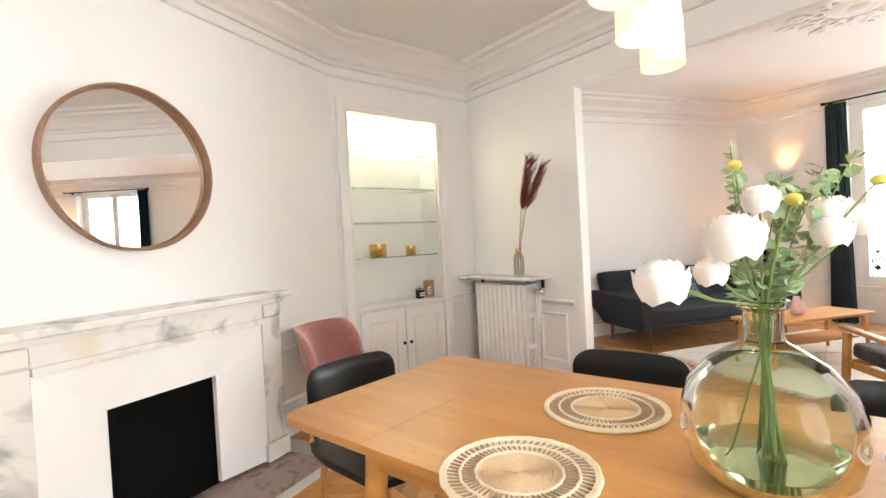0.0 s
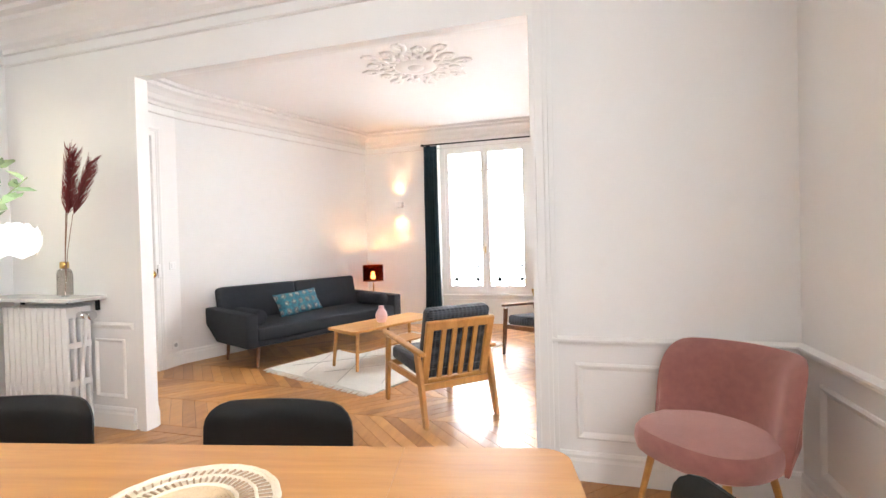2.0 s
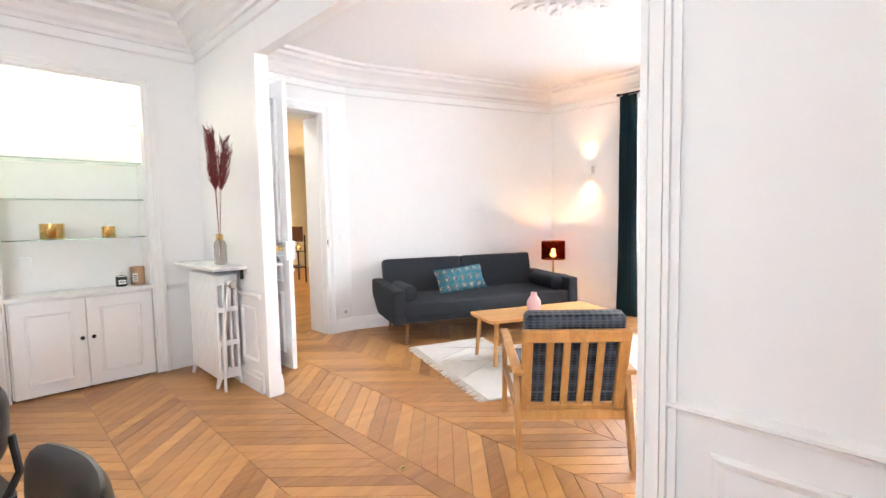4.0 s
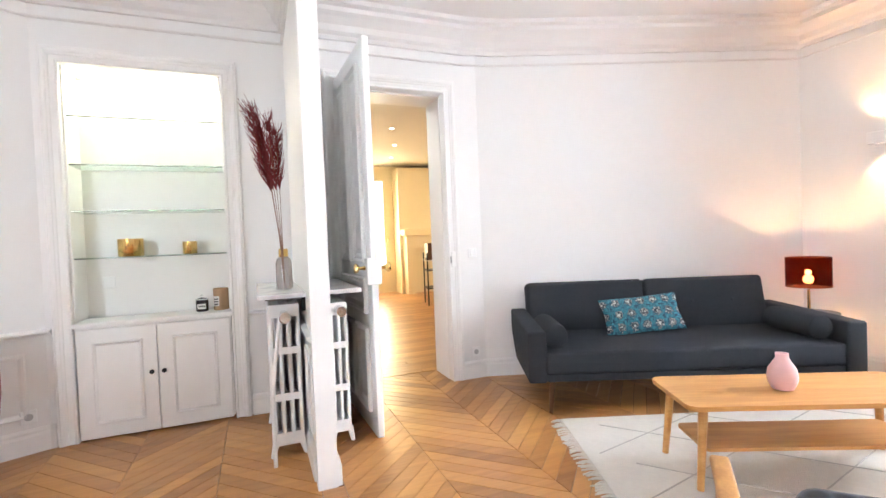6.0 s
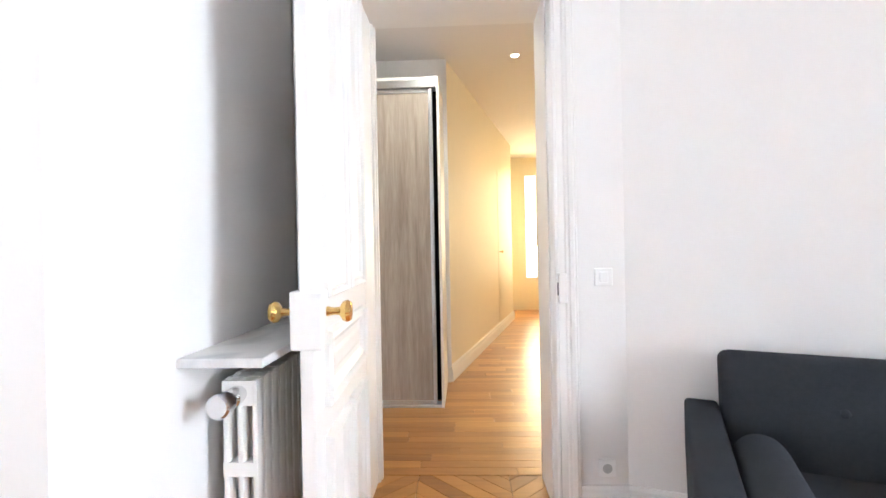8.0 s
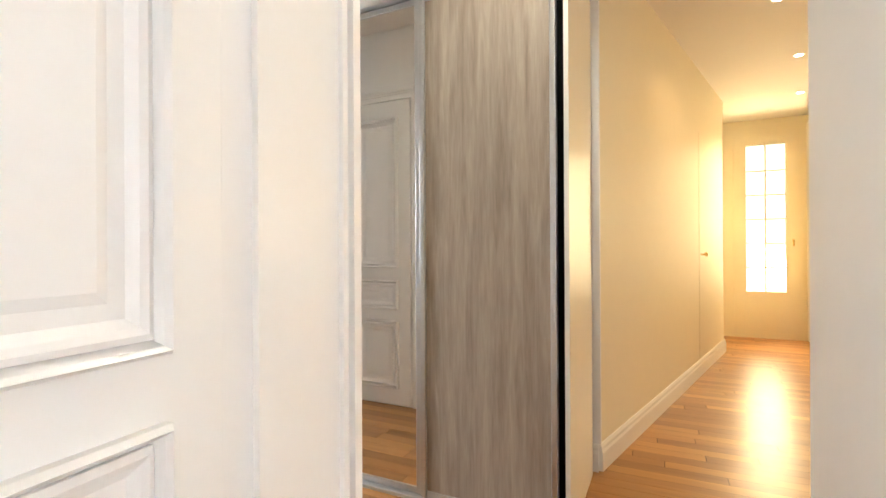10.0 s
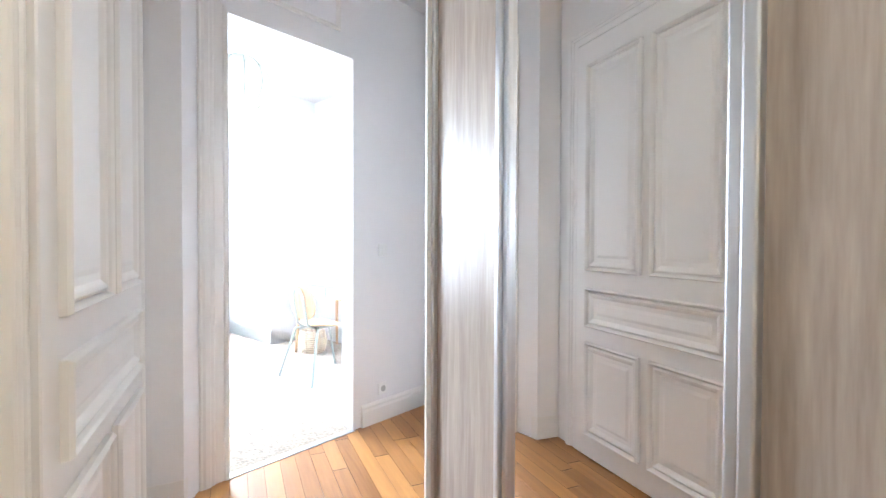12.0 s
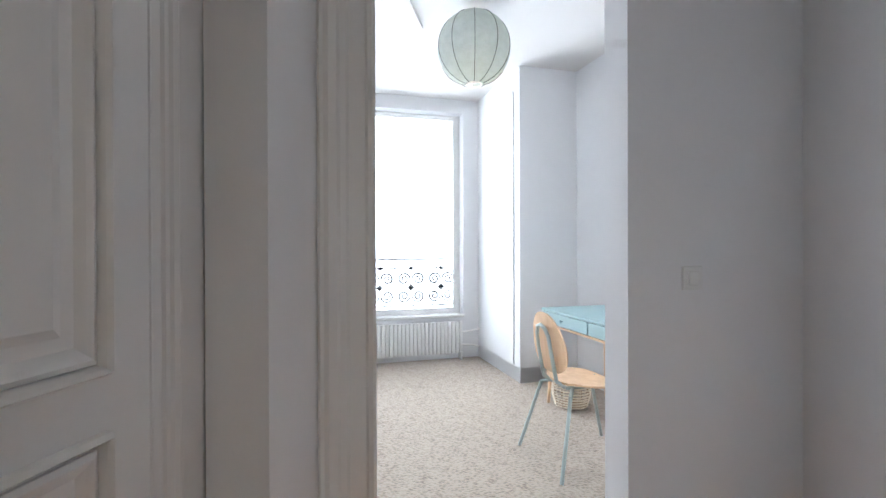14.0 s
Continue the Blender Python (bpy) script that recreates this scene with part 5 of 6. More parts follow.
# ---- living room ----
def sofa():
    o = SOFA_A + SOFA_U * 0.22
    m = at_frame(o, SOFA_U) @ pose(0, -0.01, 0, 0, 0, -4)
    s = thing("sofa", m, "charcoal grey wool sofa bed with buttoned back and wooden legs", "sofa")
    X0, X1, XI0, XI1 = 0.0, 2.14, 0.12, 2.02
    YB, YF = -0.12, -0.98
    part("seat", rbox(XI0, XI1, YF + 0.01, YB - 0.12, 0.28, 0.42, 0.022, 4), FELT, s, "", True)
    part("seat_base", rbox(XI0, XI1, YF + 0.02, YB - 0.05, 0.225, 0.278, 0.012, 2), FELT, s, "", True)
    for a, c in ((XI0, (XI0 + XI1) / 2 - 0.004), ((XI0 + XI1) / 2 + 0.004, XI1)):
        bm = rbox(a, c, -0.075, 0.075, 0.0, 0.44, 0.035, 4)
        bm.transform(pose(0, YB - 0.06, 0.355, -12, 0, 0))
        bk = part("backrest", bm, FELT, s, "", True)
        for q in (0.38, 0.72):
            bt = bmesh.new()
            bmesh.ops.create_uvsphere(bt, u_segments=12, v_segments=6, radius=0.016, matrix=pose(a + (c - a) * q, YB - 0.06, 0.355, -12, 0, 0) @ Matrix.Translation((0, -0.075, 0.25)) @ Matrix.Diagonal((1, 0.4, 1, 1)))
            part("button", bt, FELT, bk)
    for a, c in ((X0, XI0), (XI1, X1)):
        bm = bmesh.new()
        prism(bm, [(YF, 0.225), (YF, 0.56), (YB + 0.05, 0.58), (YB + 0.05, 0.40), (YB - 0.20, 0.226)], a, c, Matrix(((0, 0, 1, 0), (1, 0, 0, 0), (0, 1, 0, 0), (0, 0, 0, 1))))
        bmesh.ops.bevel(bm, geom=bm.edges[:], offset=0.017, segments=4, affect="EDGES", profile=0.5)
        part("armrest", bm, FELT, s, "", True)
    for x in (0.17, 1.97):
        for y in (YF + 0.10, YB - 0.12):
            part("leg", leg((x, y, 0.23), (x + (0.02 if x > 1 else -0.02), y - 0.01, 0.0), 0.022, 0.013), WALNUT, s, "dark wooden leg")
    for x in (XI0 + 0.085, XI1 - 0.085):
        b = thing("bolster", m @ pose(x, YF + 0.10, 0.505, -90, 0, 0), "charcoal wool bolster lying against the sofa arm", "cushion", "sofa bolsters")
        part("roll", lathe([(0.0, 0.0), (0.055, 0.0), (0.078, 0.018), (0.082, 0.05), (0.082, 0.44), (0.078, 0.47), (0.055, 0.488), (0, 0.488)], 28), FELT, b, "", True)
    c = thing("patterned_cushion", m @ pose(0.95, YB - 0.295, 0.555, 62, -4, 3), "teal patterned lumbar cushion leaning on the sofa back", "cushion")
    part("cover", cushion(0.60, 0.29, 0.12, 0.45, 14, 0.06), PATTERN, c, "", True)


def pattern_cloth():
    """Rows of medallions on teal cotton."""
    mt = bpy.data.materials.new("teal_medallion_cotton")
    mt.use_nodes = True
    n, l = mt.node_tree.nodes, mt.node_tree.links
    b = n["Principled BSDF"]
    b.inputs["Roughness"].default_value = 0.9
    co, mp = n.new("ShaderNodeTexCoord"), n.new("ShaderNodeMapping")
    mp.inputs["Scale"].default_value = (1, 1, 0.02)
    l.new(co.outputs["Object"], mp.inputs["Vector"])
    v, v2 = n.new("ShaderNodeTexVoronoi"), n.new("ShaderNodeTexVoronoi")
    v.inputs["Scale"].default_value, v.inputs["Randomness"].default_value = 10.5, 0.0
    v2.inputs["Scale"].default_value, v2.inputs["Randomness"].default_value = 52, 0.5
    for q in (v, v2):
        l.new(mp.outputs["Vector"], q.inputs["Vector"])
    add = n.new("ShaderNodeMath")
    add.operation = "MULTIPLY_ADD"
    add.inputs[1].default_value = 0.35
    l.new(v2.outputs["Distance"], add.inputs[0]), l.new(v.outputs["Distance"], add.inputs[2])
    r = n.new("ShaderNodeValToRGB")
    r.color_ramp.interpolation = "CONSTANT"
    e = r.color_ramp.elements
    e[0].position, e[0].color = 0.0, (0.50, 0.47, 0.42, 1)
    e[1].position, e[1].color = 0.26, (0.012, 0.018, 0.03, 1)
    for p, c in ((0.39, (0.42, 0.38, 0.34, 1)), (0.44, (0.010, 0.05, 0.08, 1)), (0.54, (0.04, 0.20, 0.25, 1)), (0.61, (0.008, 0.018, 0.04, 1)), (0.66, (0.06, 0.24, 0.29, 1)), (0.74, (0.010, 0.04, 0.07, 1))):
        k = e.new(p)
        k.color = c
    l.new(add.outputs[0], r.inputs["Fac"]), l.new(r.outputs["Color"], b.inputs["Base Color"])
    return mt


PATTERN = pattern_cloth()
sofa()

# rug
RUG_A = [(5.25, 2.245), (4.73, 0.875), (6.75, 0.105), (7.27, 1.475)]
rug = thing("wool_rug", pose(0, 0, 0.001), "cream wool rug with faint diamond lines and fringed ends", "rug")
bm = bmesh.new()
prism(bm, RUG_A[::-1], 0, 0.012)
part("rug_body", bm, WOOL, rug)
A, B, C, D = (Vector(p) for p in RUG_A)
bm = bmesh.new()
rg = random.Random(3)
for e0, e1, outd in ((A, B, (A - D).normalized()), (D, C, (D - A).normalized())):
    k = 90
    for i in range(k):
        p = e0.lerp(e1, (i + 0.5) / k)
        q = p + outd * rg.uniform(0.05, 0.085) + (e1 - e0).normalized() * rg.uniform(-0.02, 0.02)
        tube([(p.x, p.y, 0.008), ((p.x + q.x) / 2, (p.y + q.y) / 2, 0.010), (q.x, q.y, 0.004)], 0.0042, 4, bm)
part("fringe", bm, WOOL, rug, "knotted cream fringe")["kind"] = "stuff"
bm = bmesh.new()
for i in range(-1, 5):
    for sgn in (1, -1):
        pts = []
        for k in range(13):
            u = k / 12
            vv = i * 0.36 + (u * 1.1 if sgn > 0 else -u * 1.1 + 0.4)
            if 0.02 < vv < 0.98:
                p = A.lerp(B, u).lerp(D.lerp(C, u), vv)
                pts.append((p.x, p.y, 0.0125))
        if len(pts) > 1:
            tube(pts, 0.004, 4, bm)
part("diamond_lines", bm, material("grey_yarn", (0.52, 0.49, 0.45), 0.95), rug, "faint grey lines")


def coffee_table():
    m = at_frame((5.87, 1.225), Vector((1.0, -0.46)).normalized())
    t = thing("coffee_table", m, "light oak coffee table with a lower shelf and rounded corners", "table")
    bm = bmesh.new()
    prism(bm, soft_rect(0.60, 0.225, 0.05), 0.383, 0.405)
    part("tabletop", bm, LIGHTOAK, t)
    bm = bmesh.new()
    prism(bm, soft_rect(0.50, 0.15, 0.03), 0.17, 0.185)
    part("shelf", bm, LIGHTOAK, t)
    for sx in (-1, 1):
        for sy in (-1, 1):
            part("leg", leg((sx * 0.515, sy * 0.165, 0.383), (sx * 0.545, sy * 0.185, 0.014), 0.021, 0.015), LIGHTOAK, t)
        part("crossbar", boxes((sx * 0.515 - 0.012, sx * 0.515 + 0.012, -0.15, 0.15, 0.35, 0.382)), LIGHTOAK, t)
    return m


cm = coffee_table()
pv = thing("pink_vase", pose(5.80, 1.24, 0.4055), "small pale pink ceramic bottle vase", "vase")
part("body", lathe([(0.035, 0), (0.045, 0.004), (0.060, 0.035), (0.064, 0.065), (0.058, 0.10), (0.036, 0.135), (0.027, 0.15), (0.028, 0.172), (0.024, 0.172), (0.022, 0.15), (0, 0.14)], 32), PINKVASE, pv, "", True)


def flat_leg(p, q, half, d0, d1):
    """A tapered board leg, half thick in x, d0 deep at the top and d1 at the foot."""
    bm = bmesh.new()
    rows = []
    for (x, y, z), d in ((p, d0), (((p[0] + q[0]) / 2, (p[1] + q[1]) / 2, (p[2] + q[2]) / 2), d0 * 0.95), (q, d1)):
        rows.append([bm.verts.new(v) for v in ((x - half, y - d, z), (x + half, y - d, z), (x + half, y + d, z), (x - half, y + d, z))])
    for a, b2 in zip(rows, rows[1:]):
        for i in range(4):
            bm.faces.new((a[i], a[(i + 1) % 4], b2[(i + 1) % 4], b2[i]))
    bm.faces.new(rows[0]), bm.faces.new(rows[-1][::-1])
    bmesh.ops.bevel(bm, geom=bm.edges[:], offset=0.004, segments=2, affect="EDGES")
    return bm


def armchair(name, m, mat, label, slats=True, arm_thin=0.028):
    """A low lounge chair facing +y: wooden frame, slatted back, two cushions."""
    c = thing(name, m, label, "armchair")
    for s in (-1, 1):
        x = s * 0.31
        part("front_leg", flat_leg((x, 0.30, 0.50), (x * 1.02, 0.34, 0.0), arm_thin * 0.55, 0.030, 0.020), mat, c)
        part("back_leg", flat_leg((x, -0.24, 0.50), (x, -0.36, 0.0), arm_thin * 0.55, 0.034, 0.022), mat, c)
        bm = rbox(x - arm_thin, x + arm_thin, -0.34, 0.36, 0.495, 0.522, 0.010, 3)
        bm.transform(pose(0, 0, 0.50, 4, 0, 0) @ pose(0, 0, -0.50))
        part("armrest", bm, mat, c, "", True)
        part("side_rail", boxes((x - 0.012, x + 0.012, -0.28, 0.30, 0.27, 0.315)), mat, c)
    part("front_rail", boxes((-0.30, 0.30, 0.285, 0.305, 0.275, 0.32)), mat, c)
    part("back_rail", boxes((-0.30, 0.30, -0.285, -0.265, 0.225, 0.27)), mat, c)
    bk = pose(0, -0.24, 0.24, 16, 0, 0)
    for s in (-1, 1):
        part("back_post", rbox(s * 0.262 - 0.030, s * 0.262 + 0.030, -0.014, 0.014, 0.0, 0.48, 0.005, 2, bk), mat, c)
    part("top_rail", rbox(-0.294, 0.294, -0.016, 0.015, 0.425, 0.49, 0.008, 2, bk), mat, c)
    part("lower_rail", rbox(-0.231, 0.231, -0.012, 0.012, 0.0, 0.06, 0.005, 2, bk), mat, c)
    if slats:
        for k in range(4):
            x = -0.138 + k * 0.092
            part("slat", rbox(x - 0.020, x + 0.020, -0.008, 0.008, 0.06, 0.425, 0.003, 1, bk), mat, c)
    part("seat_cushion", rbox(-0.275, 0.275, -0.24, 0.33, 0.305, 0.41, 0.035, 4, pose(0, 0, 0.30, 4, 0, 0) @ pose(0, 0, -0.30)), KNIT, c, "dark melange seat cushion", True)
    part("back_cushion", rbox(-0.275, 0.275, 0.016, 0.12, 0.10, 0.55, 0.035, 4, bk), KNIT, c, "dark melange back cushion", True)
    return c


ac = armchair("lounge_chair", pose(4.62, 0.265, 0, 0, 0, -46.5), CHAIROAK, "oak lounge chair with a slatted back and navy melange cushions")
for o in ac.children:
    o.data.transform(Matrix.Diagonal((0.90, 1, 1, 1)))
armchair("lounge_chair", pose(6.42, -0.42, 0, 0, 0, 60), WALNUT, "dark walnut lounge chair with navy cushions", False, 0.018)
yc = thing("mustard_cushion", pose(6.42, -0.42, 0, 0, 0, 60) @ pose(0, -0.07, 0.545, 72, 0, 0), "mustard yellow cushion on the armchair", "cushion")
part("cover", cushion(0.40, 0.30, 0.13, 0.45, 10, 0.06), YELLOW, yc, "", True)

# corner side table with copper lamp
side = thing("side_table", pose(7.55, 2.13, 0), "small round black wire side table in the corner", "side table")
part("top", lathe([(0.0, 0.475), (0.19, 0.475), (0.195, 0.48), (0.195, 0.49), (0, 0.49)], 32), BLACKMETAL, side)
part("wire_ring", lathe([(0.17, 0.0), (0.178, 0.0), (0.178, 0.008), (0.17, 0.008)], 32, True), BLACKMETAL, side)
for k in range(12):
    a = k * math.tau / 12
    part("wire", tube([(0.174 * math.cos(a), 0.174 * math.sin(a), 0.006), (0.13 * math.cos(a + 0.26), 0.13 * math.sin(a + 0.26), 0.25), (0.18 * math.cos(a + 0.5), 0.18 * math.sin(a + 0.5), 0.476)], 0.004, 5), BLACKMETAL, side)
tl = thing("table_lamp", pose(7.55, 2.13, 0.491), "small table lamp with a dark copper drum shade", "lamp")
part("base", lathe([(0.06, 0), (0.065, 0.006), (0.06, 0.014), (0.012, 0.022), (0.009, 0.18), (0.0, 0.18)], 24), BRASS, tl, "", True)
part("shade", lathe([(0.150, 0.20), (0.150, 0.435), (0.147, 0.435), (0.147, 0.20)], 40, True), COPPER, tl, "translucent copper drum shade", True)
bm = bmesh.new()
bmesh.ops.create_uvsphere(bm, u_segments=16, v_segments=10, radius=0.035, matrix=pose(0, 0, 0.26))
part("bulb", bm, BULB, tl, "glowing filament bulb", True)
lamp("table_lamp_light", "POINT", pose(7.55, 2.13, 0.805), 16, (1.0, 0.50, 0.19), 0.02)


def sconce(y):
    s = thing("wall_sconce", pose(7.95, y, 1.82), "small white plaster up-and-down wall sconce", "lamp", "wall sconces")
    part("body", rbox(-0.085, -0.001, -0.06, 0.06, -0.045, 0.045, 0.006, 2), PLASTIC, s)
    for z in (-1, 1):
        lt = bpy.data.lights.new("sconce_beam", "SPOT")
        lt.energy, lt.color, lt.spot_size, lt.spot_blend, lt.shadow_soft_size = 21, (1.0, 0.50, 0.19), radians(80), 0.8, 0.03
        ob = new("sconce_beam", lt)
        ob.matrix_world = look((7.87, y, 1.82 + z * 0.06), (7.875, y + 0.001, 1.82 + z * 1.0))


sconce(1.83)
sconce(-0.79)
# third sconce is added to match the others; none is known here
sconce(-3.62)


def curtain(y, lab):
    """Gathered velvet hanging from a rod on the window wall."""
    c = thing("curtain", pose(7.86, y, 0), lab, "curtain", "velvet curtains")
    bm = bmesh.new()
    n, rows = 60, 14
    g = {}
    for i in range(n + 1):
        for j in range(rows + 1):
            u, v = i / n, j / rows
            z = 2.655 - v * 2.64
            wd = 0.20 + 0.05 * v ** 2
            x = 0.030 * math.sin(u * math.tau * 5.5 + 0.5 * v) * (0.7 + 0.5 * v) + 0.008 * noise.noise((u * 4, v * 3, 1))
            g[i, j] = bm.verts.new((x, (u - 0.5) * wd + 0.01 * noise.noise((u * 3, v * 2, 5)), z))
    for i in range(n):
        for j in range(rows):
            bm.faces.new((g[i, j], g[i + 1, j], g[i + 1, j + 1], g[i, j + 1]))
    bmesh.ops.solidify(bm, geom=bm.faces[:], thickness=0.004)
    part("cloth", bm, TEAL, c, "", True)


def rod(y0, y1):
    r = thing("curtain_rod", pose(7.86, 0, 2.675), "thin black metal curtain rod", "curtain rod", "curtain rods")
    part("bar", tube([(0, y0, 0), (0, y1, 0)], 0.011, 10), BLACKMETAL, r)
    for y in (y0, y1):
        part("finial", rbox(-0.016, 0.016, y - 0.02, y + 0.02, -0.016, 0.016, 0.006), BLACKMETAL, r)
    for y in (y0 + 0.10, y1 - 0.06):
        part("bracket", boxes((0, 0.088, y - 0.008, y + 0.008, -0.02, -0.008), (0.08, 0.0895, y - 0.02, y + 0.02, -0.04, 0.02)), BLACKMETAL, r)


rod(-0.30, 1.42)
rod(-3.61, -1.89)
curtain(1.30, "petrol blue velvet curtain gathered beside the window")
curtain(-2.01, "petrol blue velvet curtain gathered beside the window")

# ceiling rose
rose = thing("ceiling_rose", pose(5.50, 0.68, ZC), "ornate white plaster ceiling rose with leaf scrolls", "ceiling rose")
part("disc", lathe([(0.0, -0.045), (0.05, -0.04), (0.08, -0.02), (0.13, -0.03), (0.17, -0.018), (0.20, -0.012), (0.22, 0.0), (0, 0)], 40), CEIL, rose, "", True)
rg = random.Random(8)
for k in range(16):
    a = k * math.tau / 16
    big = 1.0 if k % 2 == 0 else 0.72
    for s in (-1, 1):
        pts = [(0.20 + 0.055 * t * big, s * 0.05 * math.sin(t * 0.9 + 0.5), -0.006) for t in range(7)]
        ex, ey = pts[-1][0], pts[-1][1]
        for q in range(1, 9):
            th = q * 0.75
            pts.append((ex - 0.04 + 0.04 * (1 - q * 0.08) * math.cos(th), ey + s * 0.04 * (1 - q * 0.08) * math.sin(th), -0.006))
        bm = tube(pts, 0.030, 8, None, 0.3)
        for v in bm.verts:
            k = noise.noise(v.co * 22)
            v.co += Vector((0.012 * k, 0.012 * noise.noise(v.co * 19), -0.008 * abs(k)))
        bm.transform(pose(0, 0, 0, 0, 0, math.degrees(a)) @ Matrix.Diagonal((1, 1, 0.55, 1)))
        part("leaf_scroll", bm, CEIL, rose, "", True)


def plate(name, m, label, kind_):
    s = thing(name, m, label, kind_)
    part("plate", rbox(-0.04, 0.04, -0.010, 0.0, -0.04, 0.04, 0.005), PLASTIC, s)
    if kind_ == "switch":
        part("rocker", rbox(-0.02, 0.02, -0.014, -0.010, -0.024, 0.024, 0.004), PLASTIC, s)
    else:
        part("socket_well", lathe([(0.0, 0), (0.019, 0), (0.021, 0.004), (0.0, 0.004)], 20), GREYSTONE, s, "", False, pose(0, -0.0105, 0, 90, 0, 0))
    return s


plate("light_switch", pose(5.185, 3.34, 1.06), "white light switch beside the salon door", "switch")
plate("wall_socket", pose(5.185, 3.34, 0.222), "white wall socket above the baseboard", "socket")
plate("wall_socket", at_frame(DIAG_A - DIAG_U * 0.10, DIAG_U) @ pose(0, 0, 0.22), "white wall socket by the alcove", "socket")
pl = BR_O + BR_V * 0.245
plate("light_switch", at_frame(pl, BR_V) @ pose(0, 0, 1.165), "white light switch beside the office door", "switch")
plate("wall_socket", at_frame(pl, BR_V) @ pose(0, 0, 0.22), "white wall socket beside the office door", "socket")



# ---- hall ----
def wardrobe():
    o, e = Vector((2.48, 4.782)), Vector((4.399, 4.763))
    u = (e - o).normalized()
    L = (e - o).length
    m = at_frame(o, u)
    w = thing("wardrobe", m, "built-in wardrobe with grey oak and mirror sliding doors in aluminium frames", "wardrobe")
    part("side_panel", boxes((L - 0.0, L + 0.02, -0.01, 0.62, 0, 2.50)), TRIM, w, "white side panel")
    part("side_panel", boxes((-0.02, 0.0, -0.01, 0.62, 0, 2.50)), TRIM, w, "white side panel")
    # shade inside the wardrobe is put in as a flat black sheet
    part("carcass_back", boxes((0.0, L, 0.10, 0.11, 0.03, 2.46)), BLACK, w, "flat black sheet for the shaded interior behind the doors")
    part("top_panel", boxes((0, L, 0.0, 0.62, 2.475, 2.50)), TRIM, w)
    part("top_track", rbox(0, L, -0.008, 0.095, 2.415, 2.474, 0.004, 1), ALU, w, "aluminium top track")
    part("bottom_track", rbox(0, L, -0.008, 0.095, 0.0, 0.022, 0.004, 1), ALU, w, "aluminium bottom track")

    def sliding(a, c, y, mat, label):
        d = part("sliding_door", boxes((a + 0.025, c - 0.025, y - 0.004, y + 0.004, 0.05, 2.395)), mat, w, label)
        for x0 in (a, c - 0.028):
            part("stile", rbox(x0, x0 + 0.028, y - 0.020, y + 0.014, 0.024, 2.413, 0.006, 3), ALU, d, "aluminium stile")
        for z0 in (0.024, 2.383):
            part("rail", boxes((a + 0.028, c - 0.028, y - 0.010, y + 0.010, z0, z0 + 0.028)), ALU, d)
    sliding(0.005, 0.53, 0.025, WARDWOOD, "grey oak laminate sliding door")
    sliding(0.532, 1.233, 0.036, MIRROR, "mirror sliding door")
    sliding(1.235, L - 0.035, 0.025, WARDWOOD, "grey oak laminate sliding door")


wardrobe()

# recessed spots of the corridor
for x, y in ((5.07, 5.40), (5.49, 6.65), (5.87, 7.85), (6.15, 9.07), (4.55, 4.25), (2.9, 4.25)):
    s = thing("ceiling_spot", pose(x, y, ZC - 0.022), "small recessed ceiling spot, lit", "lamp", "corridor spots")
    part("ring", lathe([(0.032, -0.006), (0.045, -0.004), (0.045, 0.0), (0.032, 0.0)], 24, True), PLASTIC, s)
    part("lens", lathe([(0.0, -0.004), (0.031, -0.004), (0.031, -0.001), (0, -0.001)], 20), SPOT, s)
for x, y, pw in ((5.49, 6.65, 24), (5.95, 8.3, 24)):
    lt = bpy.data.lights.new("spot_beam", "SPOT")
    lt.energy, lt.color, lt.spot_size, lt.spot_blend, lt.shadow_soft_size = pw, (1.0, 0.63, 0.26), radians(140), 0.6, 0.04
    ob = new("spot_beam", lt)
    ob.matrix_world = look((x, y, ZC - 0.04), (x + 0.001, y, 0))
for x, y, pw in ((4.45, 4.25, 52), (2.9, 4.25, 4)):
    lt = bpy.data.lights.new("hall_spot_beam", "SPOT")
    lt.energy, lt.color, lt.spot_size, lt.spot_blend, lt.shadow_soft_size = pw, (0.98, 0.93, 0.76), radians(150), 0.6, 0.04
    ob = new("hall_spot_beam", lt)
    ob.matrix_world = look((x, y, ZC - 0.04), (x + 0.001, y, 0))
# added warm fill from the corridor's open side; no window is built there
lamp("kitchen_window_light", "AREA", look((8.5, 7.5, 1.6), (5.2, 7.6, 0.9)), 55, (1.0, 0.72, 0.34), 1.4, 1.8)
cd = thing("door_cupboard", at_frame(CORR_A + CORR_U * 2.62, CORR_U), "flush cream door in the corridor wall", "door", "", "structure")
kb = lathe([(0.008, 0), (0.008, 0.03), (0.02, 0.04), (0.02, 0.055), (0.0, 0.06)], 16)
kb.transform(pose(-0.08, -0.004, 1.14, 90, 0, 0))
part("leaf", boxes((-0.14, 0.66, -0.0025, -0.0005, 0.15, 2.3)), CREAM, cd)
part("knob", kb, BRASS, cd, "brass knob", True)

# far room: white mantel, black rack with a dark box as the screen
man = thing("white_mantel", pose(6.47, 9.40, 0), "white painted mantelpiece at the end of the corridor", "mantelpiece")
part("shelf", rbox(0, 1.3, 0.0, 0.31, 1.28, 1.42, 0.01), CREAM, man)
part("jamb", boxes((0.06, 0.24, 0.05, 0.31, 0, 1.279)), CREAM, man)
part("jamb", boxes((1.06, 1.24, 0.05, 0.31, 0, 1.279)), CREAM, man)
part("frieze", boxes((0.241, 1.059, 0.06, 0.31, 1.0, 1.279)), CREAM, man)
scr = thing("console_rack", pose(6.30, 7.55, 0, 0, 0, -12), "black metal console rack with dark boxes and a bowl", "console")
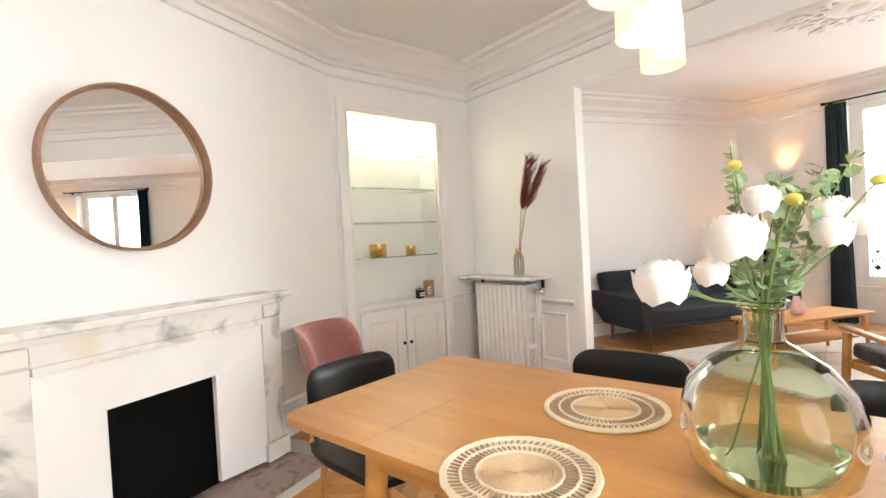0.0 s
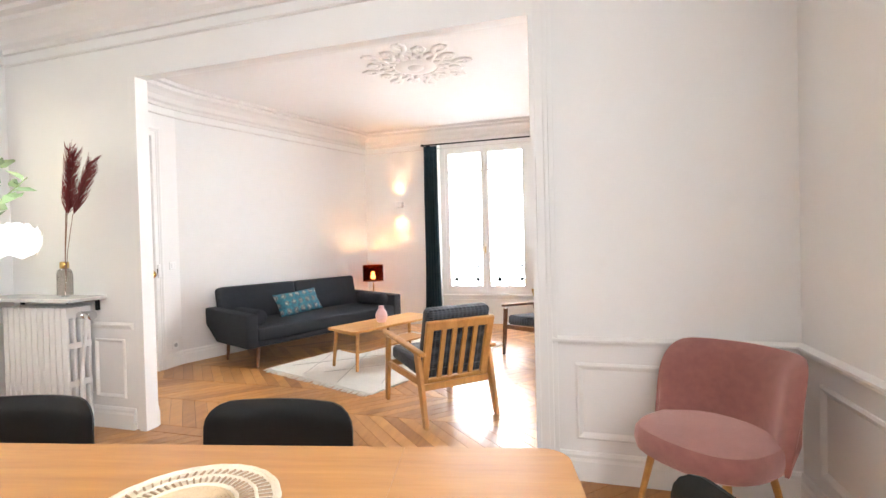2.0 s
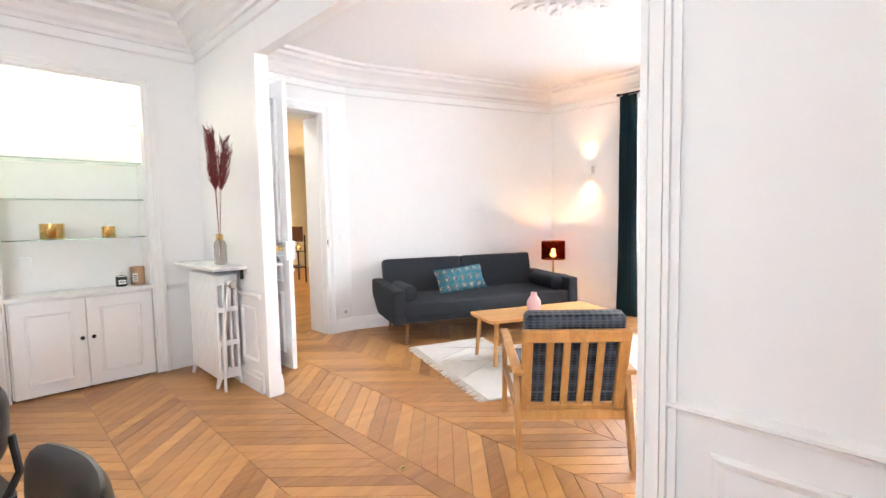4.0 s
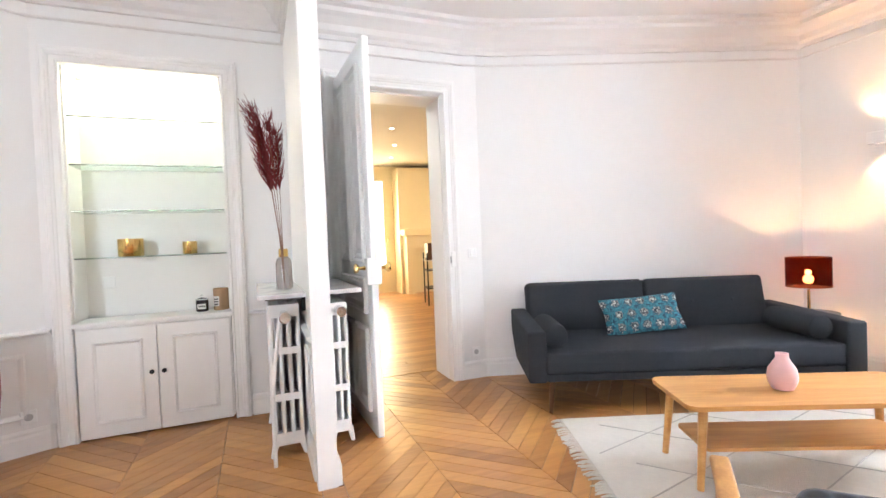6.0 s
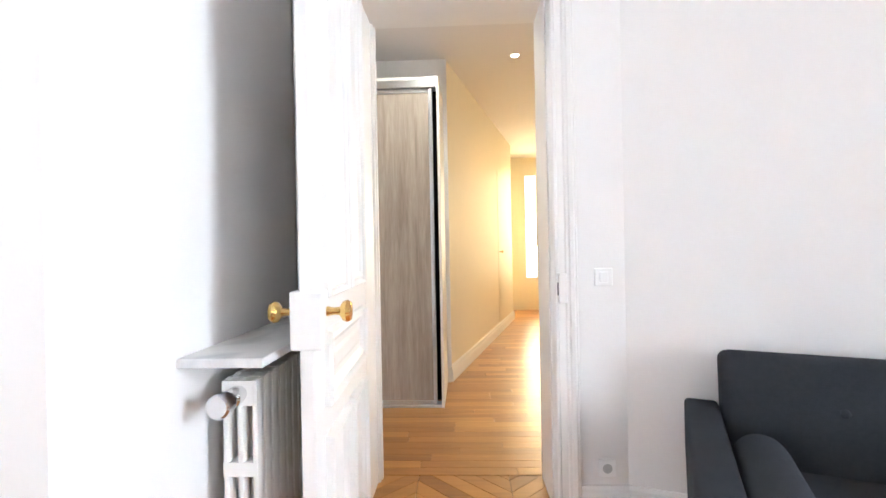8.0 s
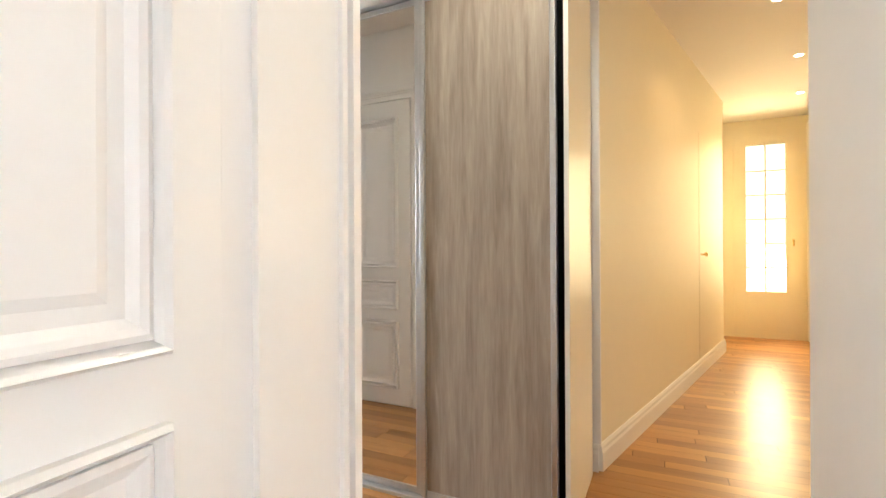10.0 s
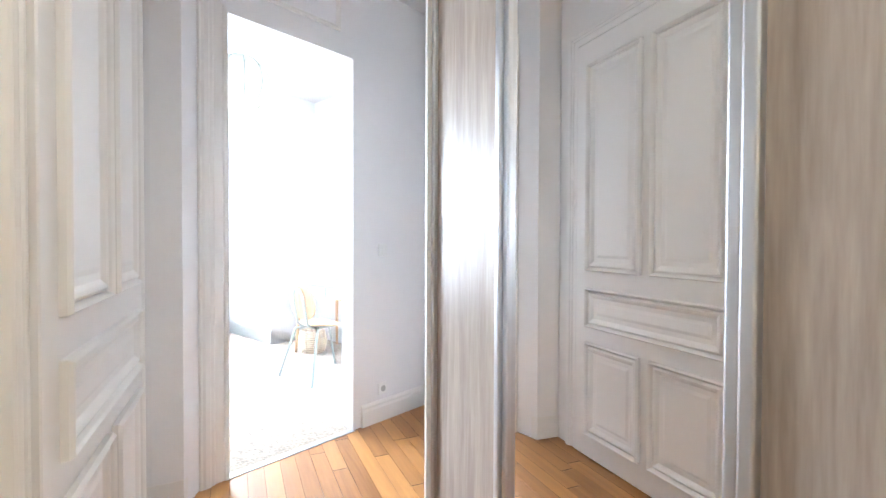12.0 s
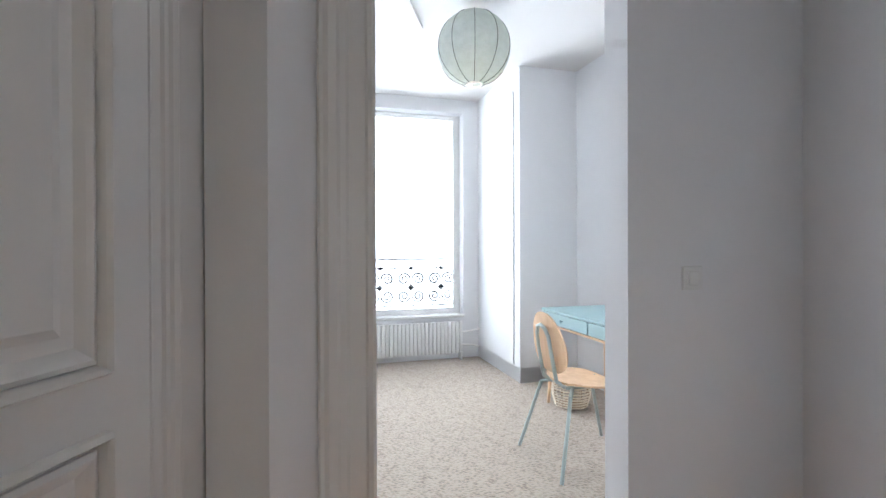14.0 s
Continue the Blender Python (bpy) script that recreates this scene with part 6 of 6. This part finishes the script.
for x in (0.0, 0.62):
    for y in (0.0, 0.5):
        part("post", boxes((x - 0.012, x + 0.012, y - 0.012, y + 0.012, 0, 0.95)), BLACKMETAL, scr)
for z in (0.30, 0.62):
    part("shelf", boxes((-0.012, 0.632, -0.012, 0.512, z, z + 0.015)), BLACKMETAL, scr)
part("box", rbox(0.02, 0.60, 0.03, 0.45, 0.82, 1.12, 0.006), WALNUT, scr, "dark box in place of a screen")
part("top", boxes((-0.012, 0.632, -0.012, 0.512, 0.80, 0.815)), PAPER, scr)
part("bowl", lathe([(0.05, 0.636), (0.14, 0.68), (0.17, 0.74), (0.165, 0.74), (0.13, 0.685), (0, 0.65)], 28), BLACKMETAL, scr, "dark bowl", True, pose(0.3, 0.25, 0))


# ---- office ----
OM = at_frame(BR_O, BR_V)            # x along the wall, y into the office


def om(v, w, z=0.0, rz=0.0):
    return OM @ pose(v, w, z, 0, 0, rz)


def desk():
    # front faces -v (towards the chair); long side along w
    d = thing("writing_desk", om(1.16, 1.53, 0, -90), "sage blue writing desk with two drawers on pale wooden legs", "desk")
    # local x along w after the turn, y towards +v
    L, dp = 0.66, 0.31
    part("top", rbox(-L, L, -dp, dp, 0.755, 0.772, 0.004, 1), DESK, d)
    part("body", boxes((-L + 0.01, L - 0.01, -dp + 0.025, dp - 0.01, 0.655, 0.754)), DESK, d)
    part("underside", boxes((-L + 0.005, L - 0.005, -dp + 0.015, dp - 0.005, 0.640, 0.654)), PALE, d, "pale wood edge")
    for s in (-1, 1):
        a, c = sorted((s * 0.006, s * (L - 0.014)))
        dr = part("drawer", rbox(a, c, -dp + 0.004, -dp + 0.024, 0.662, 0.750, 0.003, 1), DESK, d)
        kn = lathe([(0.005, 0), (0.005, 0.012), (0.012, 0.018), (0.010, 0.026), (0.0, 0.028)], 12)
        kn.transform(pose((a + c) / 2, -dp + 0.004, 0.706, 90, 0, 0))
        part("knob", kn, DESKDARK, dr, "", True)
    for sx in (-1, 1):
        for sy in (-1, 1):
            part("leg", leg((sx * (L - 0.09), sy * (dp - 0.07), 0.64), (sx * (L - 0.05), sy * (dp - 0.04), 0.005), 0.021, 0.013), PALE, d)


desk()


def office_chair_shell():
    c = thing("plywood_chair", om(0.60, 1.20, 0.005, -90), "pale beech shell chair on grey-green tubular legs", "chair")
    # local: +y towards the desk (+v), x along w
    bm = bmesh.new()
    n = 12
    top, bo = {}, {}
    for i in range(n + 1):
        for j in range(n + 1):
            u, v = 2 * i / n - 1, 2 * j / n - 1
            s = 1 - 0.12 * v * v
            k = 1 - 0.16 * (u * v) ** 2
            z = 0.44 + 0.012 * u * u - 0.028 * max(v, 0) ** 2 + 0.012 * max(-v, 0)
            top[i, j] = bm.verts.new((u * 0.215 * s * k, 0.02 + v * 0.205 * k, z))
            bo[i, j] = bm.verts.new((u * 0.215 * s * k, 0.02 + v * 0.205 * k, z - 0.011))
    for i in range(n):
        for j in range(n):
            bm.faces.new((top[i, j], top[i + 1, j], top[i + 1, j + 1], top[i, j + 1]))
            bm.faces.new((bo[i, j + 1], bo[i + 1, j + 1], bo[i + 1, j], bo[i, j]))
    for k in range(n):
        for a, b2 in (((k, 0), (k + 1, 0)), ((n, k), (n, k + 1)), ((n - k, n), (n - k - 1, n)), ((0, n - k), (0, n - k - 1))):
            bm.faces.new((top[a], bo[a], bo[b2], top[b2]))
    part("seat", bm, PALE, c, "", True)
    bm = bmesh.new()
    rings = []
    for s, dy in ((1.0, 0.0), (1.0, 0.011)):
        ring = []
        for k in range(36):
            a = k * math.tau / 36
            zz = 0.66 + 0.165 * math.sin(a)
            xx = (0.185 - 0.03 * math.sin(a)) * (abs(math.cos(a)) ** 0.8) * (1 if math.cos(a) > 0 else -1)
            ring.append(bm.verts.new((xx, -0.215 - 0.16 * (zz - 0.5) + 0.45 * xx * xx + dy, zz)))
        rings.append(ring)
    c0 = [bm.verts.new((0, -0.215 - 0.16 * 0.16 + dy, 0.66)) for dy in (0.0, 0.011)]
    for k in range(36):
        k2 = (k + 1) % 36
        bm.faces.new((rings[0][k], rings[0][k2], rings[1][k2], rings[1][k]))
        bm.faces.new((rings[0][k2], rings[0][k], c0[0]))
        bm.faces.new((rings[1][k], rings[1][k2], c0[1]))
    part("backrest", bm, PALE, c, "", True)
    loop = [(-0.07, -0.16, 0.425), (-0.075, -0.215, 0.46), (-0.075, -0.245, 0.60), (-0.068, -0.262, 0.70), (-0.04, -0.272, 0.745), (0.0, -0.276, 0.757), (0.04, -0.272, 0.745), (0.068, -0.262, 0.70), (0.075, -0.245, 0.60), (0.075, -0.215, 0.46), (0.07, -0.16, 0.425)]
    part("back_loop", tube(loop, 0.011, 8), TUBE, c, "", True)
    for s in (-1, 1):
        part("leg", tube([(s * 0.09, -0.12, 0.424), (s * 0.17, -0.18, 0.40), (s * 0.26, -0.29, 0.0)], 0.011, 8), TUBE, c)
        part("leg", tube([(s * 0.09, 0.12, 0.424), (s * 0.17, 0.17, 0.40), (s * 0.24, 0.30, 0.0)], 0.011, 8), TUBE, c)
        part("seat_bar", tube([(s * 0.09, -0.16, 0.424), (s * 0.09, 0.15, 0.424)], 0.010, 8), TUBE, c)


office_chair_shell()
for o in bpy.data.objects["plywood_chair"].children:
    o.data.transform(Matrix.Diagonal((1, 1, 1.07, 1)))
bk = thing("wire_basket", om(1.03, 2.03, 0.005), "round woven wire waste basket under the desk", "basket")
bm = bmesh.new()
for i in range(11):
    z = 0.012 + i * 0.022
    r = 0.125 + 0.025 * math.sin(i / 10 * math.pi)
    tube([(r * math.cos(a * math.tau / 24), r * math.sin(a * math.tau / 24), z) for a in range(25)], 0.006, 5, bm)
part("coils", bm, STRAWPALE, bk)
for k in range(12):
    a = k * math.tau / 12
    part("upright", tube([(0.125 * math.cos(a), 0.125 * math.sin(a), 0.01), (0.15 * math.cos(a), 0.15 * math.sin(a), 0.12), (0.125 * math.cos(a), 0.125 * math.sin(a), 0.235)], 0.004, 5), STRAWDARK, bk)
part("bottom", lathe([(0.0, 0.004), (0.125, 0.004), (0.125, 0.012), (0, 0.012)], 24), STRAWDARK, bk)

lan = thing("paper_lantern", om(0.14, 1.82, 2.66), "round sage green paper lantern with black ribs, lit", "lamp")
bm = bmesh.new()
bmesh.ops.create_uvsphere(bm, u_segments=40, v_segments=24, radius=0.255)
bmesh.ops.delete(bm, geom=[v for v in bm.verts if abs(v.co.z) > 0.249], context="VERTS")
part("globe", bm, LANTERNPAPER, lan, "translucent sage paper", True)
for k in range(5):
    a = k * math.tau / 10
    part("rib", tube([(0.2565 * math.cos(t) * math.cos(a), 0.2565 * math.cos(t) * math.sin(a), 0.2565 * math.sin(t)) for t in [radians(q) for q in range(-75, 256, 10)]], 0.0022, 5), BLACKMETAL, lan)
part("collar", lathe([(0.05, -0.256), (0.056, -0.256), (0.056, -0.246), (0.05, -0.246)], 24, True), PAPER, lan)
bm = bmesh.new()
bmesh.ops.create_uvsphere(bm, u_segments=16, v_segments=10, radius=0.032, matrix=pose(0, 0, -0.02))
part("bulb", bm, BULB, lan, "warm bulb", True)
part("cord", tube([(0, 0, 0.0), (0, 0, ZC + 0.03 - 2.66)], 0.005, 6), PAPER, lan)
lp = om(0.14, 1.82, 2.56)
lamp("lantern_light", "POINT", lp, 7, (1.0, 0.74, 0.42), 0.03)

orad = radiator("panel_radiator", om(0.02, OW - 0.075, 0.005), 30, 0.044, 0.07, 0.43, "long low white radiator under the office window", 1)
part("pipes", tube([(0.64, 0.02, 0.30), (0.78, 0.02, 0.31), (0.87, 0.0, 0.33)], 0.010), RADPAINT, orad)
part("pipes", tube([(0.64, 0.02, 0.16), (0.78, 0.02, 0.15), (0.87, 0.0, 0.13)], 0.010), RADPAINT, orad)
cld = thing("door_closet", at_frame(br(3.62, 0.9), -BR_W), "tall white flush closet door in the office", "door", "", "structure")
part("leaf", boxes((0.02, 0.80, -0.012, -0.001, 0.15, 2.75)), PLASTIC, cld)
part("knob", lathe([(0.01, 0), (0.012, 0.02), (0, 0.024)], 12), CHROME, cld, "", False, pose(0.12, -0.012, 1.15, 90, 0, 0))
ph = thing("photo_card", om(1.35, 1.40, 0.7735, -60), "small black and white framed picture standing on the desk", "picture")
part("card", rbox(-0.04, 0.04, -0.006, 0.006, 0.0, 0.14, 0.002, 1), PAPER, ph)
part("print", boxes((-0.025, 0.025, -0.008, -0.0065, 0.02, 0.06), (-0.025, 0.025, -0.008, -0.0065, 0.075, 0.12)), BLACKMETAL, ph)


# ---- laid floors ----
def plank_mesh(pts, h=0.012):
    """One board: outline, bevelled a little at the top."""
    c = sum((Vector(p) for p in pts), Vector((0, 0))) / len(pts)
    bm = bmesh.new()
    lo = [bm.verts.new((p[0], p[1], -h)) for p in pts]
    md = [bm.verts.new((p[0], p[1], -0.0012)) for p in pts]
    hi = [bm.verts.new((c.x + (p[0] - c.x) * 0.992, c.y + (p[1] - c.y) * 0.992, 0.0)) for p in pts]
    k = len(pts)
    for a, b2 in ((lo, md), (md, hi)):
        for i in range(k):
            bm.faces.new((a[i], a[(i + 1) % k], b2[(i + 1) % k], b2[i]))
    bm.faces.new(hi)
    return bm


PITCH = 0.118       # along the column; a board is about 8 cm wide
GAP = 0.0028


def chevron(x0, x1, up, floor_ob, y0, y1, near, mesh, rest):
    """One column of slanted boards between x0 and x1."""
    w = x1 - x0
    k = int((y1 - y0) / PITCH) + 6
    for i in range(k):
        yb = y0 - w + i * PITCH
        yc = yb + (w / 2 if up else -w / 2) + (0 if up else w)
        if yc - w / 2 < y0 - 0.35 or yc + w / 2 > y1 + 0.35:
            continue
        if near(x0 + w / 2, yc):
            o = new("plank", mesh)
            o.matrix_basis = pose(x0 + w / 2, yc, 0)
            o.parent = floor_ob
        else:
            s = 1 if up else -1
            pts = [(x0 + GAP / 2, yc - s * w / 2), (x1 - GAP / 2, yc + s * w / 2), (x1 - GAP / 2, yc + s * w / 2 + PITCH - GAP * 1.5), (x0 + GAP / 2, yc - s * w / 2 + PITCH - GAP * 1.5)]
            b0 = len(rest[0])
            rest[0].extend([(p[0], p[1], 0.0) for p in pts] + [(p[0], p[1], -0.01) for p in pts])
            rest[1].append((b0, b0 + 1, b0 + 2, b0 + 3))
            for q in range(4):
                rest[1].append((b0 + q, b0 + 4 + q, b0 + 4 + (q + 1) % 4, b0 + (q + 1) % 4))


def column_mesh(w, up):
    s = 1 if up else -1
    pts = [(-w / 2 + GAP / 2, -s * w / 2), (w / 2 - GAP / 2, s * w / 2), (w / 2 - GAP / 2, s * w / 2 + PITCH - GAP * 1.5), (-w / 2 + GAP / 2, -s * w / 2 + PITCH - GAP * 1.5)]
    bm = plank_mesh(pts)
    me = bpy.data.meshes.new("plank")
    bmesh.ops.recalc_face_normals(bm, faces=bm.faces)
    bm.to_mesh(me)
    bm.free()
    me.materials.append(OAK)
    return me


floor_ob = bpy.data.objects["floor"]
rest = ([], [])
CW = 0.47


def near_zone(x, y):
    return 2.75 < x < 5.25 and 0.2 < y < 3.2


meshes = {s: column_mesh(CW, s) for s in (True, False)}
up = False
x = 3.74
while x > -0.6:
    chevron(x - CW, x, up, floor_ob, -1.75, 3.4, near_zone, meshes[up], rest)
    up, x = not up, x - CW
up, x = True, 3.85
while x < 8.2:
    chevron(x, x + CW, up, floor_ob, -4.0, 3.85, near_zone, meshes[up], rest)
    up, x = not up, x + CW
me = bpy.data.meshes.new("planks")
me.from_pydata(rest[0], [], rest[1])
me.materials.append(OAKFAR)
po = new("planks", me)
po.parent = floor_ob
po["kind"] = "stuff"
bm = plank_mesh([(3.742, -0.52), (3.848, -0.52), (3.848, 2.07), (3.742, 2.07)])
part("threshold_board", bm, OAK, floor_ob)
bm = lathe([(0.0, 0.001), (0.022, 0.001), (0.022, 0.003), (0, 0.003)], 20)
bolt = part("floor_bolt_plate", bm, BRASS, floor_ob, "small brass bolt plate", False, pose(3.78, 0.66, 0))
part("bolt_slot", boxes((-0.01, 0.01, -0.004, 0.004, 0.003, 0.0036)), BLACKMETAL, bolt)

# hall: straight boards along the corridor and across the hall
hall_ob = bpy.data.objects["floor_hall"]
rng = random.Random(21)
verts, faces = [], []
bmv = plank_mesh([(0, 0.001), (1.1, 0.001), (1.1, 0.082), (0, 0.082)])
HP = bpy.data.meshes.new("plank")
bmesh.ops.recalc_face_normals(bmv, faces=bmv.faces)
bmv.to_mesh(HP)
bmv.free()
HP.materials.append(OAK)
y = 3.72
while y < 5.42:
    x = 0.6 - rng.random()
    while x < 5.4:
        mid = Vector((x + 0.55, y + 0.04))
        rel = mid - BR_O
        if rel.dot(BR_W) < -0.5 and x > 0.9:
            o = new("plank", HP)
            o.matrix_basis = pose(x, y, 0.003)
            o.parent = hall_ob
        else:
            a = max(x, BR_O.x + (BR_O.y - y) * 0.467 - 0.02)
            if x + 1.1 - a > 0.05:
                b0 = len(verts)
                verts += [(a, y + 0.001, 0.003), (x + 1.098, y + 0.001, 0.003), (x + 1.098, y + 0.082, 0.003), (a, y + 0.082, 0.003)]
                faces.append((b0, b0 + 1, b0 + 2, b0 + 3))
        x += 1.102
    y += 0.083
while y < 10.2:
    x = 4.0 - rng.random()
    while x < 8.6:
        b0 = len(verts)
        verts += [(x, y + 0.001, 0.003), (x + 1.098, y + 0.001, 0.003), (x + 1.098, y + 0.082, 0.003), (x, y + 0.082, 0.003)]
        faces.append((b0, b0 + 1, b0 + 2, b0 + 3))
        x += 1.102
    y += 0.083
me = bpy.data.meshes.new("planks")
me.from_pydata(verts, [], faces)
me.materials.append(OAKFAR)
po = new("planks", me)
po.parent = hall_ob
po["kind"] = "stuff"
